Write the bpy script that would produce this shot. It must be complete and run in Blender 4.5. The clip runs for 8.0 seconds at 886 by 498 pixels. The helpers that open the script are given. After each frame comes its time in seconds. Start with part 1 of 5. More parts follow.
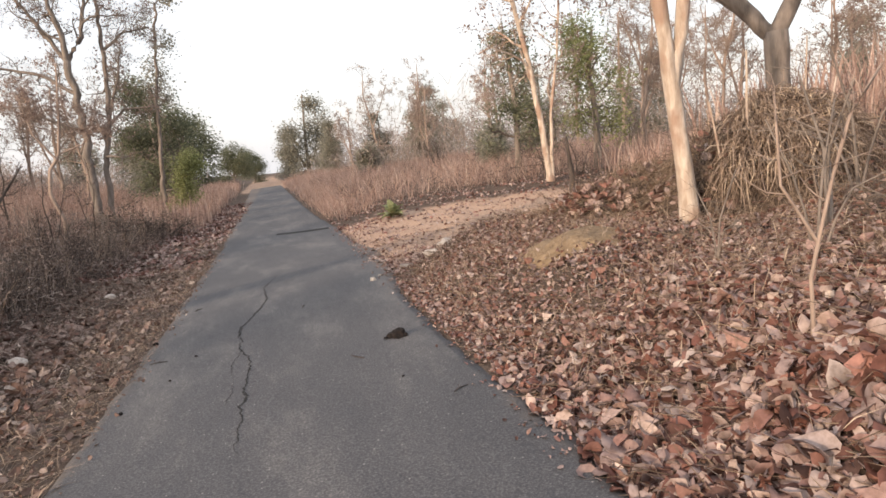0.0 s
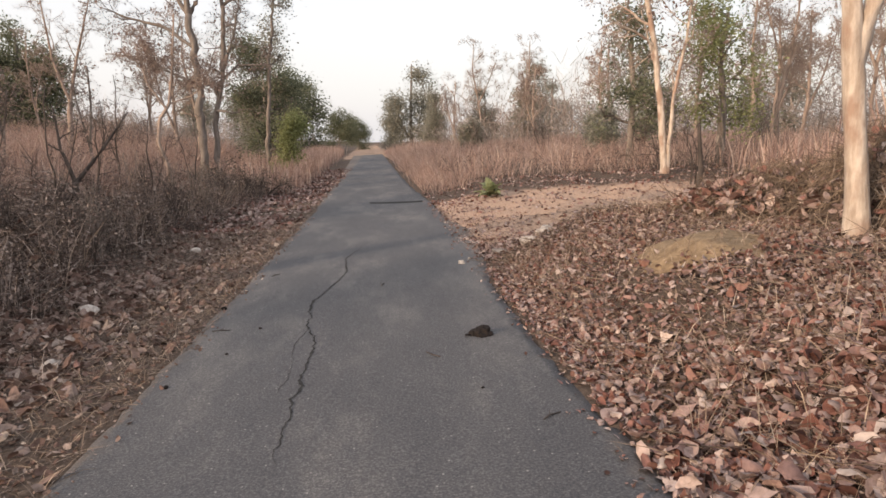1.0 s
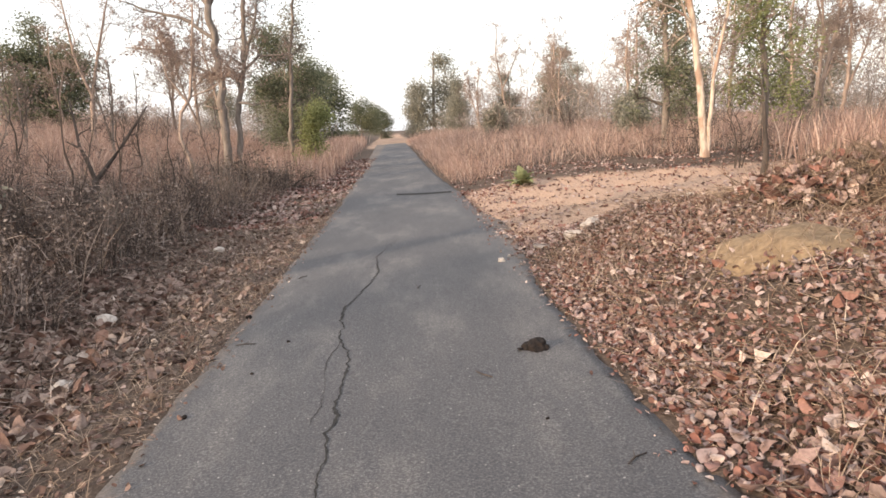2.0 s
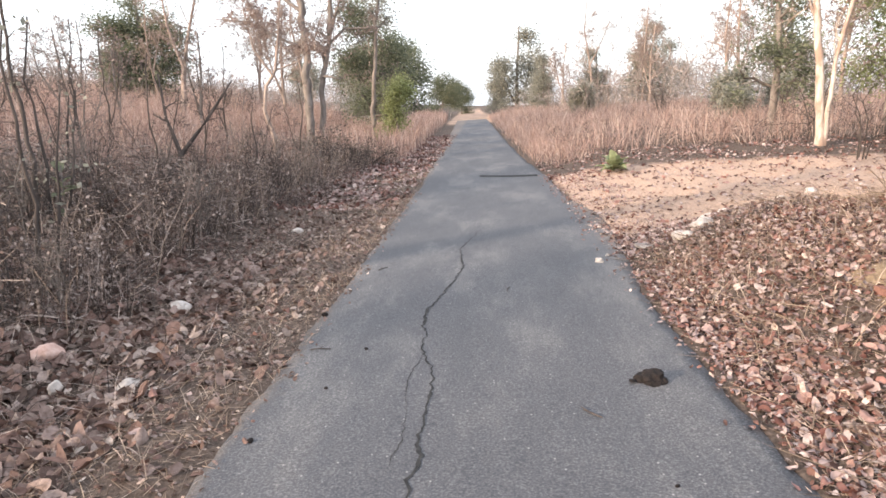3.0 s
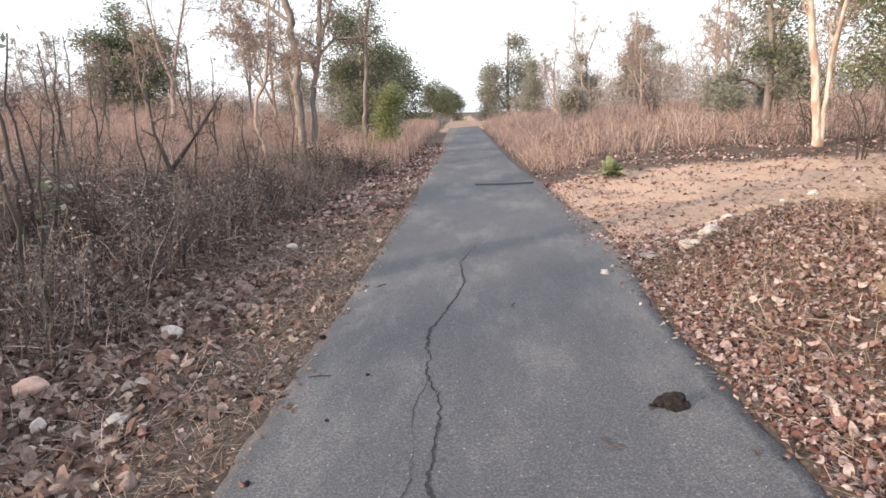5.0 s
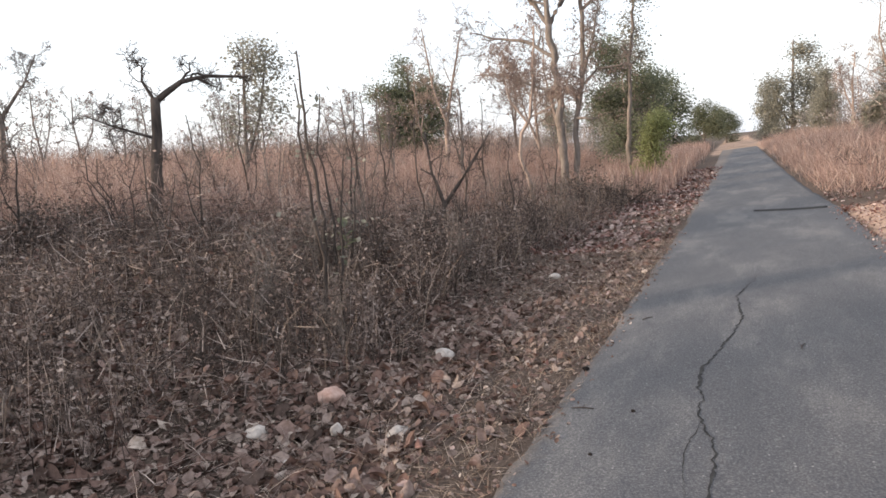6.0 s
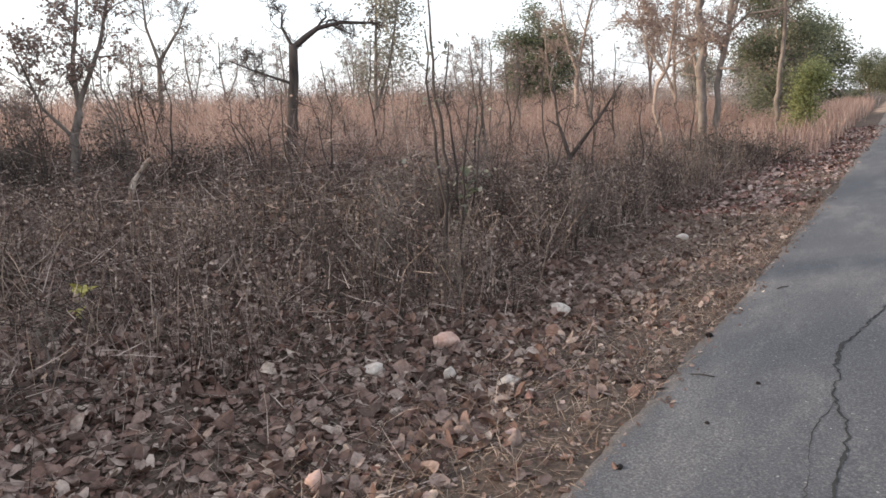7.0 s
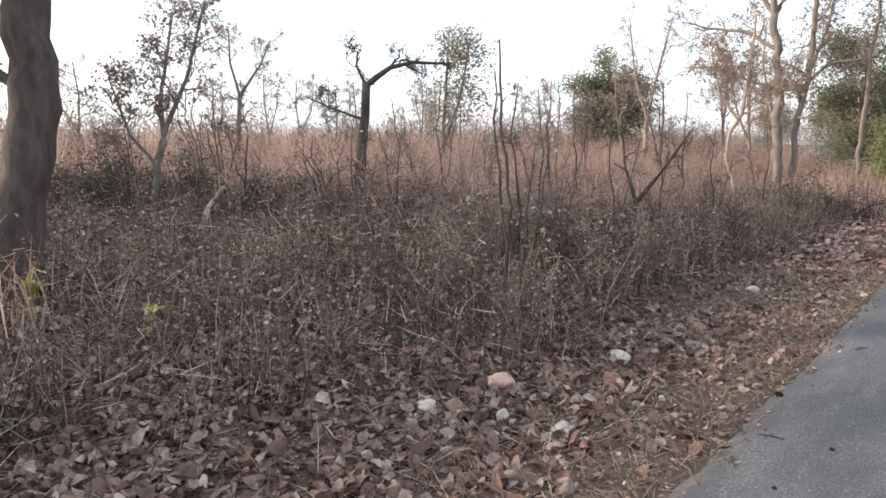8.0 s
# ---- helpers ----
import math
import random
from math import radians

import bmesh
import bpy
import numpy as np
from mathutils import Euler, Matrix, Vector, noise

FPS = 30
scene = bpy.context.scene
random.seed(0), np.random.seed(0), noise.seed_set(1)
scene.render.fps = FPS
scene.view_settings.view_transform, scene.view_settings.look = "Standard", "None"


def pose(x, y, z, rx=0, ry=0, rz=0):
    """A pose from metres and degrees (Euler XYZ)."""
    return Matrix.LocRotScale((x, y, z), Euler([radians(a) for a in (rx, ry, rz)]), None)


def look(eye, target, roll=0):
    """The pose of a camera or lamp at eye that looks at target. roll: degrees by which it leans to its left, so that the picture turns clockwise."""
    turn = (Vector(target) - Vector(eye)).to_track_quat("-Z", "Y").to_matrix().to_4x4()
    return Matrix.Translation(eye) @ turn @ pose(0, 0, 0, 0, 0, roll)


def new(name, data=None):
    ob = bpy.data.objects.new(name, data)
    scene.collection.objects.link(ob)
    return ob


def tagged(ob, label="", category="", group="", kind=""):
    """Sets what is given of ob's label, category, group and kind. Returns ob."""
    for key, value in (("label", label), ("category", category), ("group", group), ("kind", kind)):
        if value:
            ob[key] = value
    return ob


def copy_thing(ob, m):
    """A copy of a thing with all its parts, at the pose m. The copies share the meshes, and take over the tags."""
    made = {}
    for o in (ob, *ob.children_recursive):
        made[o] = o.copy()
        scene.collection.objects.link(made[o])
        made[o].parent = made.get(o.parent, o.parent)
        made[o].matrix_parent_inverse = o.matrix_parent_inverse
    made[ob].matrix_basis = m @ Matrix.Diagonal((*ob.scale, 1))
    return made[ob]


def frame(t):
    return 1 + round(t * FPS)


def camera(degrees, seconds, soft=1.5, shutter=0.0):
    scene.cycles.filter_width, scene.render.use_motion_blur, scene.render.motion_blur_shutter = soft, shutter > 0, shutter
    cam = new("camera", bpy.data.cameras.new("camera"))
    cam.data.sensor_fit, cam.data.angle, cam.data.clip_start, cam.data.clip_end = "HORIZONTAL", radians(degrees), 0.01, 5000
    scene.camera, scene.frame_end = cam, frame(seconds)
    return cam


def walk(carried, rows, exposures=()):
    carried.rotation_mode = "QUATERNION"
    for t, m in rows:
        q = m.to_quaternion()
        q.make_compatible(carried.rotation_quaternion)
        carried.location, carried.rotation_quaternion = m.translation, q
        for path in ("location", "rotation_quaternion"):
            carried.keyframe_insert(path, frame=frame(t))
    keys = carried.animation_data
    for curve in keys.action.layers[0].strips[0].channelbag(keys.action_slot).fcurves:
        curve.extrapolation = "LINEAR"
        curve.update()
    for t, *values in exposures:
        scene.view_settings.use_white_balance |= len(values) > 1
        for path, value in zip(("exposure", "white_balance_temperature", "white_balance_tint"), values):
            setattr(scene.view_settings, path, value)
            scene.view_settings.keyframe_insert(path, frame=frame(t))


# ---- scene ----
cam = camera(67.8, 8.0, soft=1.6)
CROSSFALL = -3.5  # the whole road leans down to the left
PATH = [
    (0, (0.157, 0.753, 1.606), (0.604, 2.68, 1.31), -8.1),
    (0.5, (0.242, 1.231, 1.563), (0.221, 3.213, 1.297), -9.1),
    (0.9, (0.29, 1.495, 1.533), (0.293, 3.463, 1.176), -5.8),
    (1, (0.287, 1.567, 1.538), (0.452, 3.533, 1.208), -3.5),
    (1.5, (0.239, 1.85, 1.546), (0.561, 3.772, 1.099), -4.9),
    (1.7, (0.217, 1.99, 1.549), (0.357, 3.958, 1.223), -4.8),
    (2.8, (0.066, 2.644, 1.644), (0.086, 4.572, 1.112), -5.0),
    (3, (0.048, 2.799, 1.658), (-0.092, 4.75, 1.241), -3.7),
    (3.5, (0.071, 3.019, 1.635), (-0.239, 4.954, 1.234), -4.5),
    (4, (0.018, 3.096, 1.665), (-0.122, 5.048, 1.256), -4.8),
    (4.2, (0.03, 3.111, 1.662), (-0.078, 5.062, 1.236), -4.7),
    (5.3, (-0.035, 3.017, 1.7), (-0.178, 4.975, 1.318), -5.3),
    (5.5, (-0.034, 3.02, 1.7), (-0.311, 4.968, 1.339), -6.7),
    (5.8, (-0.034, 3.017, 1.7), (-0.701, 4.881, 1.418), -8.7),
    (6, (-0.034, 3.017, 1.7), (-0.899, 4.807, 1.48), -8.1),
    (6.5, (-0.035, 3.018, 1.7), (-1.141, 4.66, 1.416), -7.6),
    (7, (-0.035, 3.018, 1.701), (-1.215, 4.6, 1.38), -6.5),
    (7.5, (-0.035, 3.017, 1.701), (-1.227, 4.601, 1.435), -5.8),
    (8, (-0.034, 3.02, 1.7), (-1.357, 4.507, 1.509), -4.2),
]
EXPOSURES = [(0, -0.22, 6800, 13), (0.5, -0.42, 6800, 13), (1.0, -0.37, 6900, 14), (1.7, 0.05, 6900, 13), (2.8, 0.3, 6500, 11), (3.1, 0.58, 6250, 11), (3.5, 0.4, 6250, 11),
             (4.2, 0.26, 6300, 10), (5.5, 0.2, 6350, 11), (6.0, -0.03, 6400, 11), (6.5, -0.35, 6400, 11), (7.0, 0.0, 6350, 10), (7.5, 0.2, 6300, 10), (8.0, 0.17, 6250, 9)]
walk(cam, [(t, pose(0, 0, 0, 0, CROSSFALL, 0) @ look(eye, target, roll)) for t, eye, target, roll in PATH], EXPOSURES)

# ---- light: hazy morning, low sun from behind on the left ----
SUN_AZ, SUN_EL = 236.0, 15.0
world = bpy.data.worlds.new("world")
scene.world = world
world.use_nodes = True
wn = world.node_tree.nodes
sky = wn.new("ShaderNodeTexSky")
sky.sky_type, sky.sun_disc = "NISHITA", False
sky.sun_elevation, sky.sun_rotation = radians(SUN_EL), radians(SUN_AZ)
sky.air_density, sky.dust_density, sky.ozone_density = 1.2, 4.0, 1.0
haze = wn.new("ShaderNodeMix")  # thick white haze hangs evenly over the whole sky
haze.data_type, haze.blend_type = "RGBA", "ADD"
haze.inputs["Factor"].default_value = 1.0
haze.inputs["B"].default_value = (10.3, 10.6, 11.2, 1)
world.node_tree.links.new(sky.outputs[0], haze.inputs["A"])
world.node_tree.links.new(haze.outputs["Result"], wn["Background"].inputs[0])
wn["Background"].inputs[1].default_value = 0.1
sun_data = bpy.data.lights.new("sun", "SUN")
sun_data.energy, sun_data.angle, sun_data.color = 4.7, radians(2.0), (1.0, 0.8, 0.62)
sun = new("sun", sun_data)
az, el = radians(SUN_AZ), radians(SUN_EL)
to_sun = Vector((math.sin(az) * math.cos(el), math.cos(az) * math.cos(el), math.sin(el)))
sun.matrix_world = look(to_sun * 50, (0, 0, 0))


# ---- materials ----
def shade(name, rough=0.9, spec=0.2):
    m = bpy.data.materials.new(name)
    m.use_nodes = True
    b = m.node_tree.nodes["Principled BSDF"]
    b.inputs["Roughness"].default_value = rough
    b.inputs["Specular IOR Level"].default_value = spec
    return m, m.node_tree.nodes, m.node_tree.links, b


def ramp(nodes, stops, constant=False):
    r = nodes.new("ShaderNodeValToRGB")
    r.color_ramp.interpolation = "CONSTANT" if constant else "LINEAR"
    while len(r.color_ramp.elements) < len(stops):
        r.color_ramp.elements.new(0.5)
    for e, (p, c) in zip(r.color_ramp.elements, stops):
        e.position, e.color = p, (*c, 1)
    return r


def noise_at(nodes, links, scale, detail=6, rough=0.6, stretch=None):
    tc = nodes.new("ShaderNodeTexCoord")
    n = nodes.new("ShaderNodeTexNoise")
    n.inputs["Scale"].default_value, n.inputs["Detail"].default_value, n.inputs["Roughness"].default_value = scale, detail, rough
    if stretch:
        mp = nodes.new("ShaderNodeMapping")
        mp.inputs["Scale"].default_value = stretch
        links.new(tc.outputs["Object"], mp.inputs[0])
        links.new(mp.outputs[0], n.inputs[0])
    else:
        links.new(tc.outputs["Object"], n.inputs[0])
    return n


def mixed(nodes, links, a, b, f, mode="MIX"):
    m = nodes.new("ShaderNodeMix")
    m.data_type, m.blend_type = "RGBA", mode
    for sock, v in ((m.inputs["Factor"], f), (m.inputs["A"], a), (m.inputs["B"], b)):
        if hasattr(v, "is_output"):
            links.new(v, sock)
        elif isinstance(v, tuple):
            sock.default_value = (*v, 1)
        else:
            sock.default_value = v
    return m.outputs["Result"]


def bumped(nodes, links, bsdf, height, strength, distance):
    b = nodes.new("ShaderNodeBump")
    b.inputs["Strength"].default_value, b.inputs["Distance"].default_value = strength, distance
    links.new(height, b.inputs["Height"])
    links.new(b.outputs[0], bsdf.inputs["Normal"])


def island_mat(name, stops, rough=0.8, spec=0.15, grain=30.0, through_light=0.0):
    """Every leaf, blade or twig takes its own colour from the stops, with a fine mottle over it."""
    m, n, l, b = shade(name, rough, spec)
    g = n.new("ShaderNodeNewGeometry")
    r = ramp(n, stops)
    l.new(g.outputs["Random Per Island"], r.inputs[0])
    t = noise_at(n, l, grain, 3)
    tr = ramp(n, [(0.28, (0.55, 0.5, 0.46)), (0.5, (0.95, 0.93, 0.91)), (0.72, (1.25, 1.23, 1.2))])
    l.new(t.outputs[0], tr.inputs[0])
    c = mixed(n, l, r.outputs[0], tr.outputs[0], 1.0, "MULTIPLY")
    l.new(c, b.inputs["Base Color"])
    if through_light:
        tl = n.new("ShaderNodeBsdfTranslucent")
        l.new(c, tl.inputs[0])
        ms = n.new("ShaderNodeMixShader")
        ms.inputs[0].default_value = through_light
        l.new(b.outputs[0], ms.inputs[1])
        l.new(tl.outputs[0], ms.inputs[2])
        l.new(ms.outputs[0], n["Material Output"].inputs[0])
    return m


def bark_mat(name, dark, light, patch=None, scale=9.0, rough=0.9):
    m, n, l, b = shade(name, rough)
    s = noise_at(n, l, scale, 8, 0.65, (1, 1, 0.22))
    r = ramp(n, [(0.3, dark), (0.62, light)])
    l.new(s.outputs[0], r.inputs[0])
    c = r.outputs[0]
    if patch:
        s2 = noise_at(n, l, 2.2, 5, 0.6, (1, 1, 0.5))
        r2 = ramp(n, [(0.48, (0, 0, 0)), (0.58, (0.8, 0.8, 0.8))])
        l.new(s2.outputs[0], r2.inputs[0])
        c = mixed(n, l, c, patch, r2.outputs[0])
    l.new(c, b.inputs["Base Color"])
    bumped(n, l, b, s.outputs[0], 0.7, 0.03)
    return m


def ground_mat():
    m, n, l, b = shade("soil", 0.95, 0.1)
    big = noise_at(n, l, 0.5, 8, 0.62)
    fine = noise_at(n, l, 28.0, 8, 0.7)
    litter = ramp(n, [(0.3, (0.05, 0.038, 0.032)), (0.5, (0.105, 0.08, 0.066)), (0.7, (0.19, 0.145, 0.118))])
    l.new(fine.outputs[0], litter.inputs[0])
    track = ramp(n, [(0.25, (0.27, 0.18, 0.135)), (0.52, (0.46, 0.325, 0.245)), (0.75, (0.6, 0.46, 0.36))])
    l.new(fine.outputs[0], track.inputs[0])
    at = n.new("ShaderNodeAttribute")
    at.attribute_name = "bare"
    wob = n.new("ShaderNodeMath")
    wob.operation = "MULTIPLY_ADD"
    l.new(big.outputs[0], wob.inputs[0])
    wob.inputs[1].default_value = 1.2
    sub = n.new("ShaderNodeMath")
    sub.operation = "ADD"
    sub.inputs[1].default_value = -0.6
    l.new(at.outputs["Fac"], sub.inputs[0])
    l.new(sub.outputs[0], wob.inputs[2])
    edge = ramp(n, [(0.35, (0, 0, 0)), (0.65, (1, 1, 1))])
    l.new(wob.outputs[0], edge.inputs[0])
    l.new(mixed(n, l, litter.outputs[0], track.outputs[0], edge.outputs[0]), b.inputs["Base Color"])
    bumped(n, l, b, fine.outputs[0], 0.8, 0.04)
    return m


def asphalt_mat():
    m, n, l, b = shade("asphalt", 0.82, 0.35)
    grit = noise_at(n, l, 75.0, 5, 0.85)
    r = ramp(n, [(0.32, (0.043, 0.043, 0.047)), (0.5, (0.084, 0.084, 0.09)), (0.7, (0.24, 0.235, 0.232))])
    l.new(grit.outputs[0], r.inputs[0])
    patches = noise_at(n, l, 1.1, 8, 0.68, (1, 0.35, 1))
    pr = ramp(n, [(0.34, (0.78, 0.79, 0.82)), (0.5, (0.96, 0.96, 0.97)), (0.64, (1.5, 1.45, 1.37))])
    l.new(patches.outputs[0], pr.inputs[0])
    c = mixed(n, l, r.outputs[0], pr.outputs[0], 1.0, "MULTIPLY")
    chips = n.new("ShaderNodeTexVoronoi")
    chips.inputs["Scale"].default_value = 26.0
    tc = n.new("ShaderNodeTexCoord")
    l.new(tc.outputs["Object"], chips.inputs[0])
    cr = ramp(n, [(0.1, (0.6, 0.6, 0.6)), (0.17, (0, 0, 0))])
    l.new(chips.outputs["Distance"], cr.inputs[0])
    some = n.new("ShaderNodeSeparateColor")
    l.new(chips.outputs["Color"], some.inputs[0])
    few = ramp(n, [(0.86, (0, 0, 0)), (0.9, (1, 1, 1))])
    l.new(some.outputs[0], few.inputs[0])
    both = mixed(n, l, cr.outputs[0], few.outputs[0], 1.0, "MULTIPLY")
    c = mixed(n, l, c, (0.5, 0.48, 0.46), both)
    # sandy dust gathers along both edges
    sep = n.new("ShaderNodeSeparateXYZ")
    l.new(tc.outputs["Object"], sep.inputs[0])
    ab = n.new("ShaderNodeMath")
    ab.operation = "ABSOLUTE"
    l.new(sep.outputs[0], ab.inputs[0])
    dn = noise_at(n, l, 3.5, 8, 0.7)
    ad = n.new("ShaderNodeMath")
    ad.operation = "MULTIPLY_ADD"
    l.new(dn.outputs[0], ad.inputs[0])
    ad.inputs[1].default_value = 0.55
    l.new(ab.outputs[0], ad.inputs[2])
    er = ramp(n, [(0.0, (0, 0, 0)), (1.0, (0.6, 0.6, 0.6))])
    mr = n.new("ShaderNodeMapRange")
    mr.inputs[1].default_value, mr.inputs[2].default_value = 1.58, 1.85
    l.new(ad.outputs[0], mr.inputs[0])
    l.new(mr.outputs[0], er.inputs[0])
    c = mixed(n, l, c, (0.19, 0.15, 0.12), er.outputs[0])
    l.new(c, b.inputs["Base Color"])
    bumped(n, l, b, grit.outputs[0], 0.55, 0.008)
    return m


def stone_mat(name, dark, light):
    m, n, l, b = shade(name, 0.85)
    s = noise_at(n, l, 14.0, 7, 0.65)
    r = ramp(n, [(0.35, dark), (0.65, light)])
    l.new(s.outputs[0], r.inputs[0])
    l.new(r.outputs[0], b.inputs["Base Color"])
    bumped(n, l, b, s.outputs[0], 0.5, 0.02)
    return m


SOIL, ASPHALT = ground_mat(), asphalt_mat()
NEAR_BLACK = stone_mat("near_black", (0.02, 0.02, 0.021), (0.05, 0.048, 0.046))
PALE_BARK = bark_mat("pale_bark", (0.26, 0.195, 0.15), (0.6, 0.52, 0.445), (0.3, 0.195, 0.145), 10.0)
GREY_BARK = bark_mat("grey_bark", (0.1, 0.085, 0.077), (0.25, 0.215, 0.19))
PINK_BARK = bark_mat("pink_bark", (0.2, 0.15, 0.125), (0.4, 0.315, 0.265))
DARK_BARK = bark_mat("dark_bark", (0.04, 0.034, 0.032), (0.11, 0.09, 0.08))
TWIG = island_mat("twig", [(0.0, (0.10, 0.075, 0.06)), (0.6, (0.21, 0.16, 0.125)), (1.0, (0.34, 0.27, 0.21))])
SCRUB = island_mat("scrub", [(0.0, (0.03, 0.024, 0.022)), (0.5, (0.085, 0.069, 0.063)), (0.78, (0.23, 0.185, 0.17)), (1.0, (0.55, 0.47, 0.425))])
GRASS = island_mat("dry_grass", [(0.0, (0.24, 0.168, 0.146)), (0.45, (0.46, 0.325, 0.282)), (0.8, (0.6, 0.45, 0.39)), (1.0, (0.72, 0.6, 0.52))], through_light=0.45)
STRAW = island_mat("straw", [(0.0, (0.17, 0.132, 0.108)), (0.6, (0.31, 0.245, 0.2)), (1.0, (0.48, 0.4, 0.33))])
LITTER = island_mat("dead_leaf", [(0.0, (0.075, 0.048, 0.043)), (0.2, (0.17, 0.092, 0.076)), (0.38, (0.32, 0.17, 0.145)),
                                  (0.52, (0.29, 0.21, 0.197)), (0.8, (0.42, 0.33, 0.31)), (1.0, (0.58, 0.48, 0.44))], 0.75, 0.2, 22.0, 0.12)
TOP_LITTER = island_mat("crisp_dead_leaf", [(0.0, (0.06, 0.036, 0.032)), (0.18, (0.18, 0.08, 0.064)), (0.36, (0.26, 0.145, 0.125)), (0.5, (0.27, 0.19, 0.18)),
                                         (0.8, (0.35, 0.275, 0.262)), (0.95, (0.45, 0.37, 0.35)), (1.0, (0.55, 0.47, 0.43))], 0.7, 0.25, 18.0, 0.15)
OLD_LITTER = island_mat("weathered_leaf", [(0.0, (0.09, 0.065, 0.056)), (0.35, (0.19, 0.12, 0.1)), (0.7, (0.26, 0.195, 0.172)), (0.95, (0.36, 0.295, 0.262)), (1.0, (0.56, 0.48, 0.42))], 0.8, 0.2, 25.0, 0.1)
BROWN_LEAF = island_mat("brown_foliage", [(0.0, (0.2, 0.15, 0.135)), (0.6, (0.33, 0.25, 0.22)), (1.0, (0.44, 0.35, 0.31))], through_light=0.5)
# green and grey-green leaves lifted paler: distance haze put into their colour
GREEN_LEAF = island_mat("green_foliage", [(0.0, (0.12, 0.135, 0.095)), (0.6, (0.2, 0.22, 0.15)), (1.0, (0.3, 0.32, 0.22))], through_light=0.5)
BRIGHT_LEAF = island_mat("bright_foliage", [(0.0, (0.18, 0.2, 0.1)), (0.6, (0.3, 0.34, 0.16)), (1.0, (0.42, 0.45, 0.24))], through_light=0.5)
GREY_LEAF = island_mat("grey_green_foliage", [(0.0, (0.22, 0.225, 0.19)), (0.6, (0.33, 0.33, 0.28)), (1.0, (0.44, 0.43, 0.37))], through_light=0.5)
PALE_STONE = stone_mat("pale_stone", (0.34, 0.3, 0.27), (0.62, 0.56, 0.51))
PINK_STONE = stone_mat("pink_stone", (0.4, 0.25, 0.205), (0.6, 0.43, 0.365))
DUNG = stone_mat("dung", (0.008, 0.007, 0.007), (0.03, 0.023, 0.021))
SAND = stone_mat("sandy_soil", (0.15, 0.105, 0.066), (0.28, 0.205, 0.13))


# ---- shape of the land ----
def step(a, b, v):
    v = min(1.0, max(0.0, (v - a) / (b - a)))
    return v * v * (3 - 2 * v)


def climb(y):
    """The lane rises gently towards its far end."""
    return 0.0105 * max(0.0, min(y, 66.0) - 30.0)


def bend(y):
    """Far off the lane drifts to the left."""
    return -0.02 * max(0.0, y - 17.0)


def right_edge(y):
    """The asphalt is worn back beside the bank and widens where the side track joins."""
    return 1.33 + 0.12 * (1 - step(3.5, 6.5, y)) + 0.31 * step(8.0, 11.2, y) - 0.2 * step(12.5, 15.0, y) - 0.1 * step(18, 22, y)


def land(x, y):
    x -= bend(y)
    z = 0.061 * max(-1.5, min(1.5, x)) + climb(y)
    if x < -1.4:
        u = -x - 1.4
        z += -0.1 * step(0, 1.2, u) + 3.5 * (1 - math.exp(-0.115 * max(0.0, u - 1.8) / 3.5))
    if x > 1.4:
        u, t, k = x - 1.4, step(9.0, 11.5, y), step(16, 20, y)
        near = 0.61 * step(0, 1.5, u) + 3 * (1 - math.exp(-(0.13 * max(0.0, u - 1.5) + 0.12 * max(0.0, u - 3.0)) / 3))
        z += near * (1 - t) + (1.4 * (1 - math.exp(-0.09 * u / 1.4)) + k * 0.2 * step(0, 1.5, u)) * t
    return z


def rough_land(x, y):
    k = step(1.35, 2.2, abs(x - bend(y)))
    return land(x, y) + k * (0.09 * noise.noise((x * 0.9, y * 0.9, 0)) + 0.05 * noise.noise((x * 2.7, y * 2.7, 3)))


def bare(x, y):
    """How bare of leaves the soil is: the side track and the shoulders."""
    track = step(10.0, 11.5, y + 0.15 * (x - 2)) * (1 - step(17.0, 19.0, y + 0.05 * x)) * step(1.2, 1.8, x) * (1 - step(9, 12, x))
    far = 0.6 * step(52, 58, y) * (1 - step(1.8, 3.0, abs(x - bend(y))))
    shoulder = 0.2 * step(20, 24, y) * (1 - step(1.9, 2.8, x)) * step(1.2, 1.5, x)
    left = 0.1 * (1 - step(2.0, 2.5, -x)) * step(1.2, 1.5, -x)
    return max(track, far, shoulder, left)


def spread(*runs):
    out = []
    for a, b, s in runs:
        out += list(np.arange(a, b, s))
    return np.array(out)


def mesh_object(name, verts, faces, material, parent=None, smooth=True):
    me = bpy.data.meshes.new(name)
    me.from_pydata(verts, [], faces)
    me.materials.append(material)
    if smooth:
        me.polygons.foreach_set("use_smooth", [True] * len(me.polygons))
    ob = new(name, me)
    ob.parent = parent
    return ob


def part(name, bm, material, parent, label=""):
    me = bpy.data.meshes.new(name)
    bm.to_mesh(me)
    bm.free()
    me.materials.append(material)
    ob = new(name, me)
    ob.parent = parent
    return tagged(ob, label)


xs = spread((-1500, -150, 150), (-150, -40, 10), (-40, -12, 1.5), (-12, -6, 0.4), (-6, 8, 0.11), (8, 14, 0.5), (14, 40, 2), (40, 150, 10), (150, 1600, 150))
ys = spread((-900, -60, 120), (-60, -4, 4), (-4, 0, 0.4), (0, 14, 0.11), (14, 24, 0.2), (24, 60, 1), (60, 150, 6), (150, 2400, 250))
gv, gf, ga = [], [], []
for yy in ys:
    for xx in xs:
        z = rough_land(xx, yy)
        if -1.36 < xx - bend(yy) < right_edge(yy) - 0.04 and yy < 63:
            z -= 0.05
        gv.append((xx, yy, z))
        ga.append(bare(xx, yy))
nx = len(xs)
for j in range(len(ys) - 1):
    for i in range(nx - 1):
        a = j * nx + i
        gf.append((a, a + 1, a + nx + 1, a + nx))
ground = mesh_object("ground", gv, gf, SOIL)
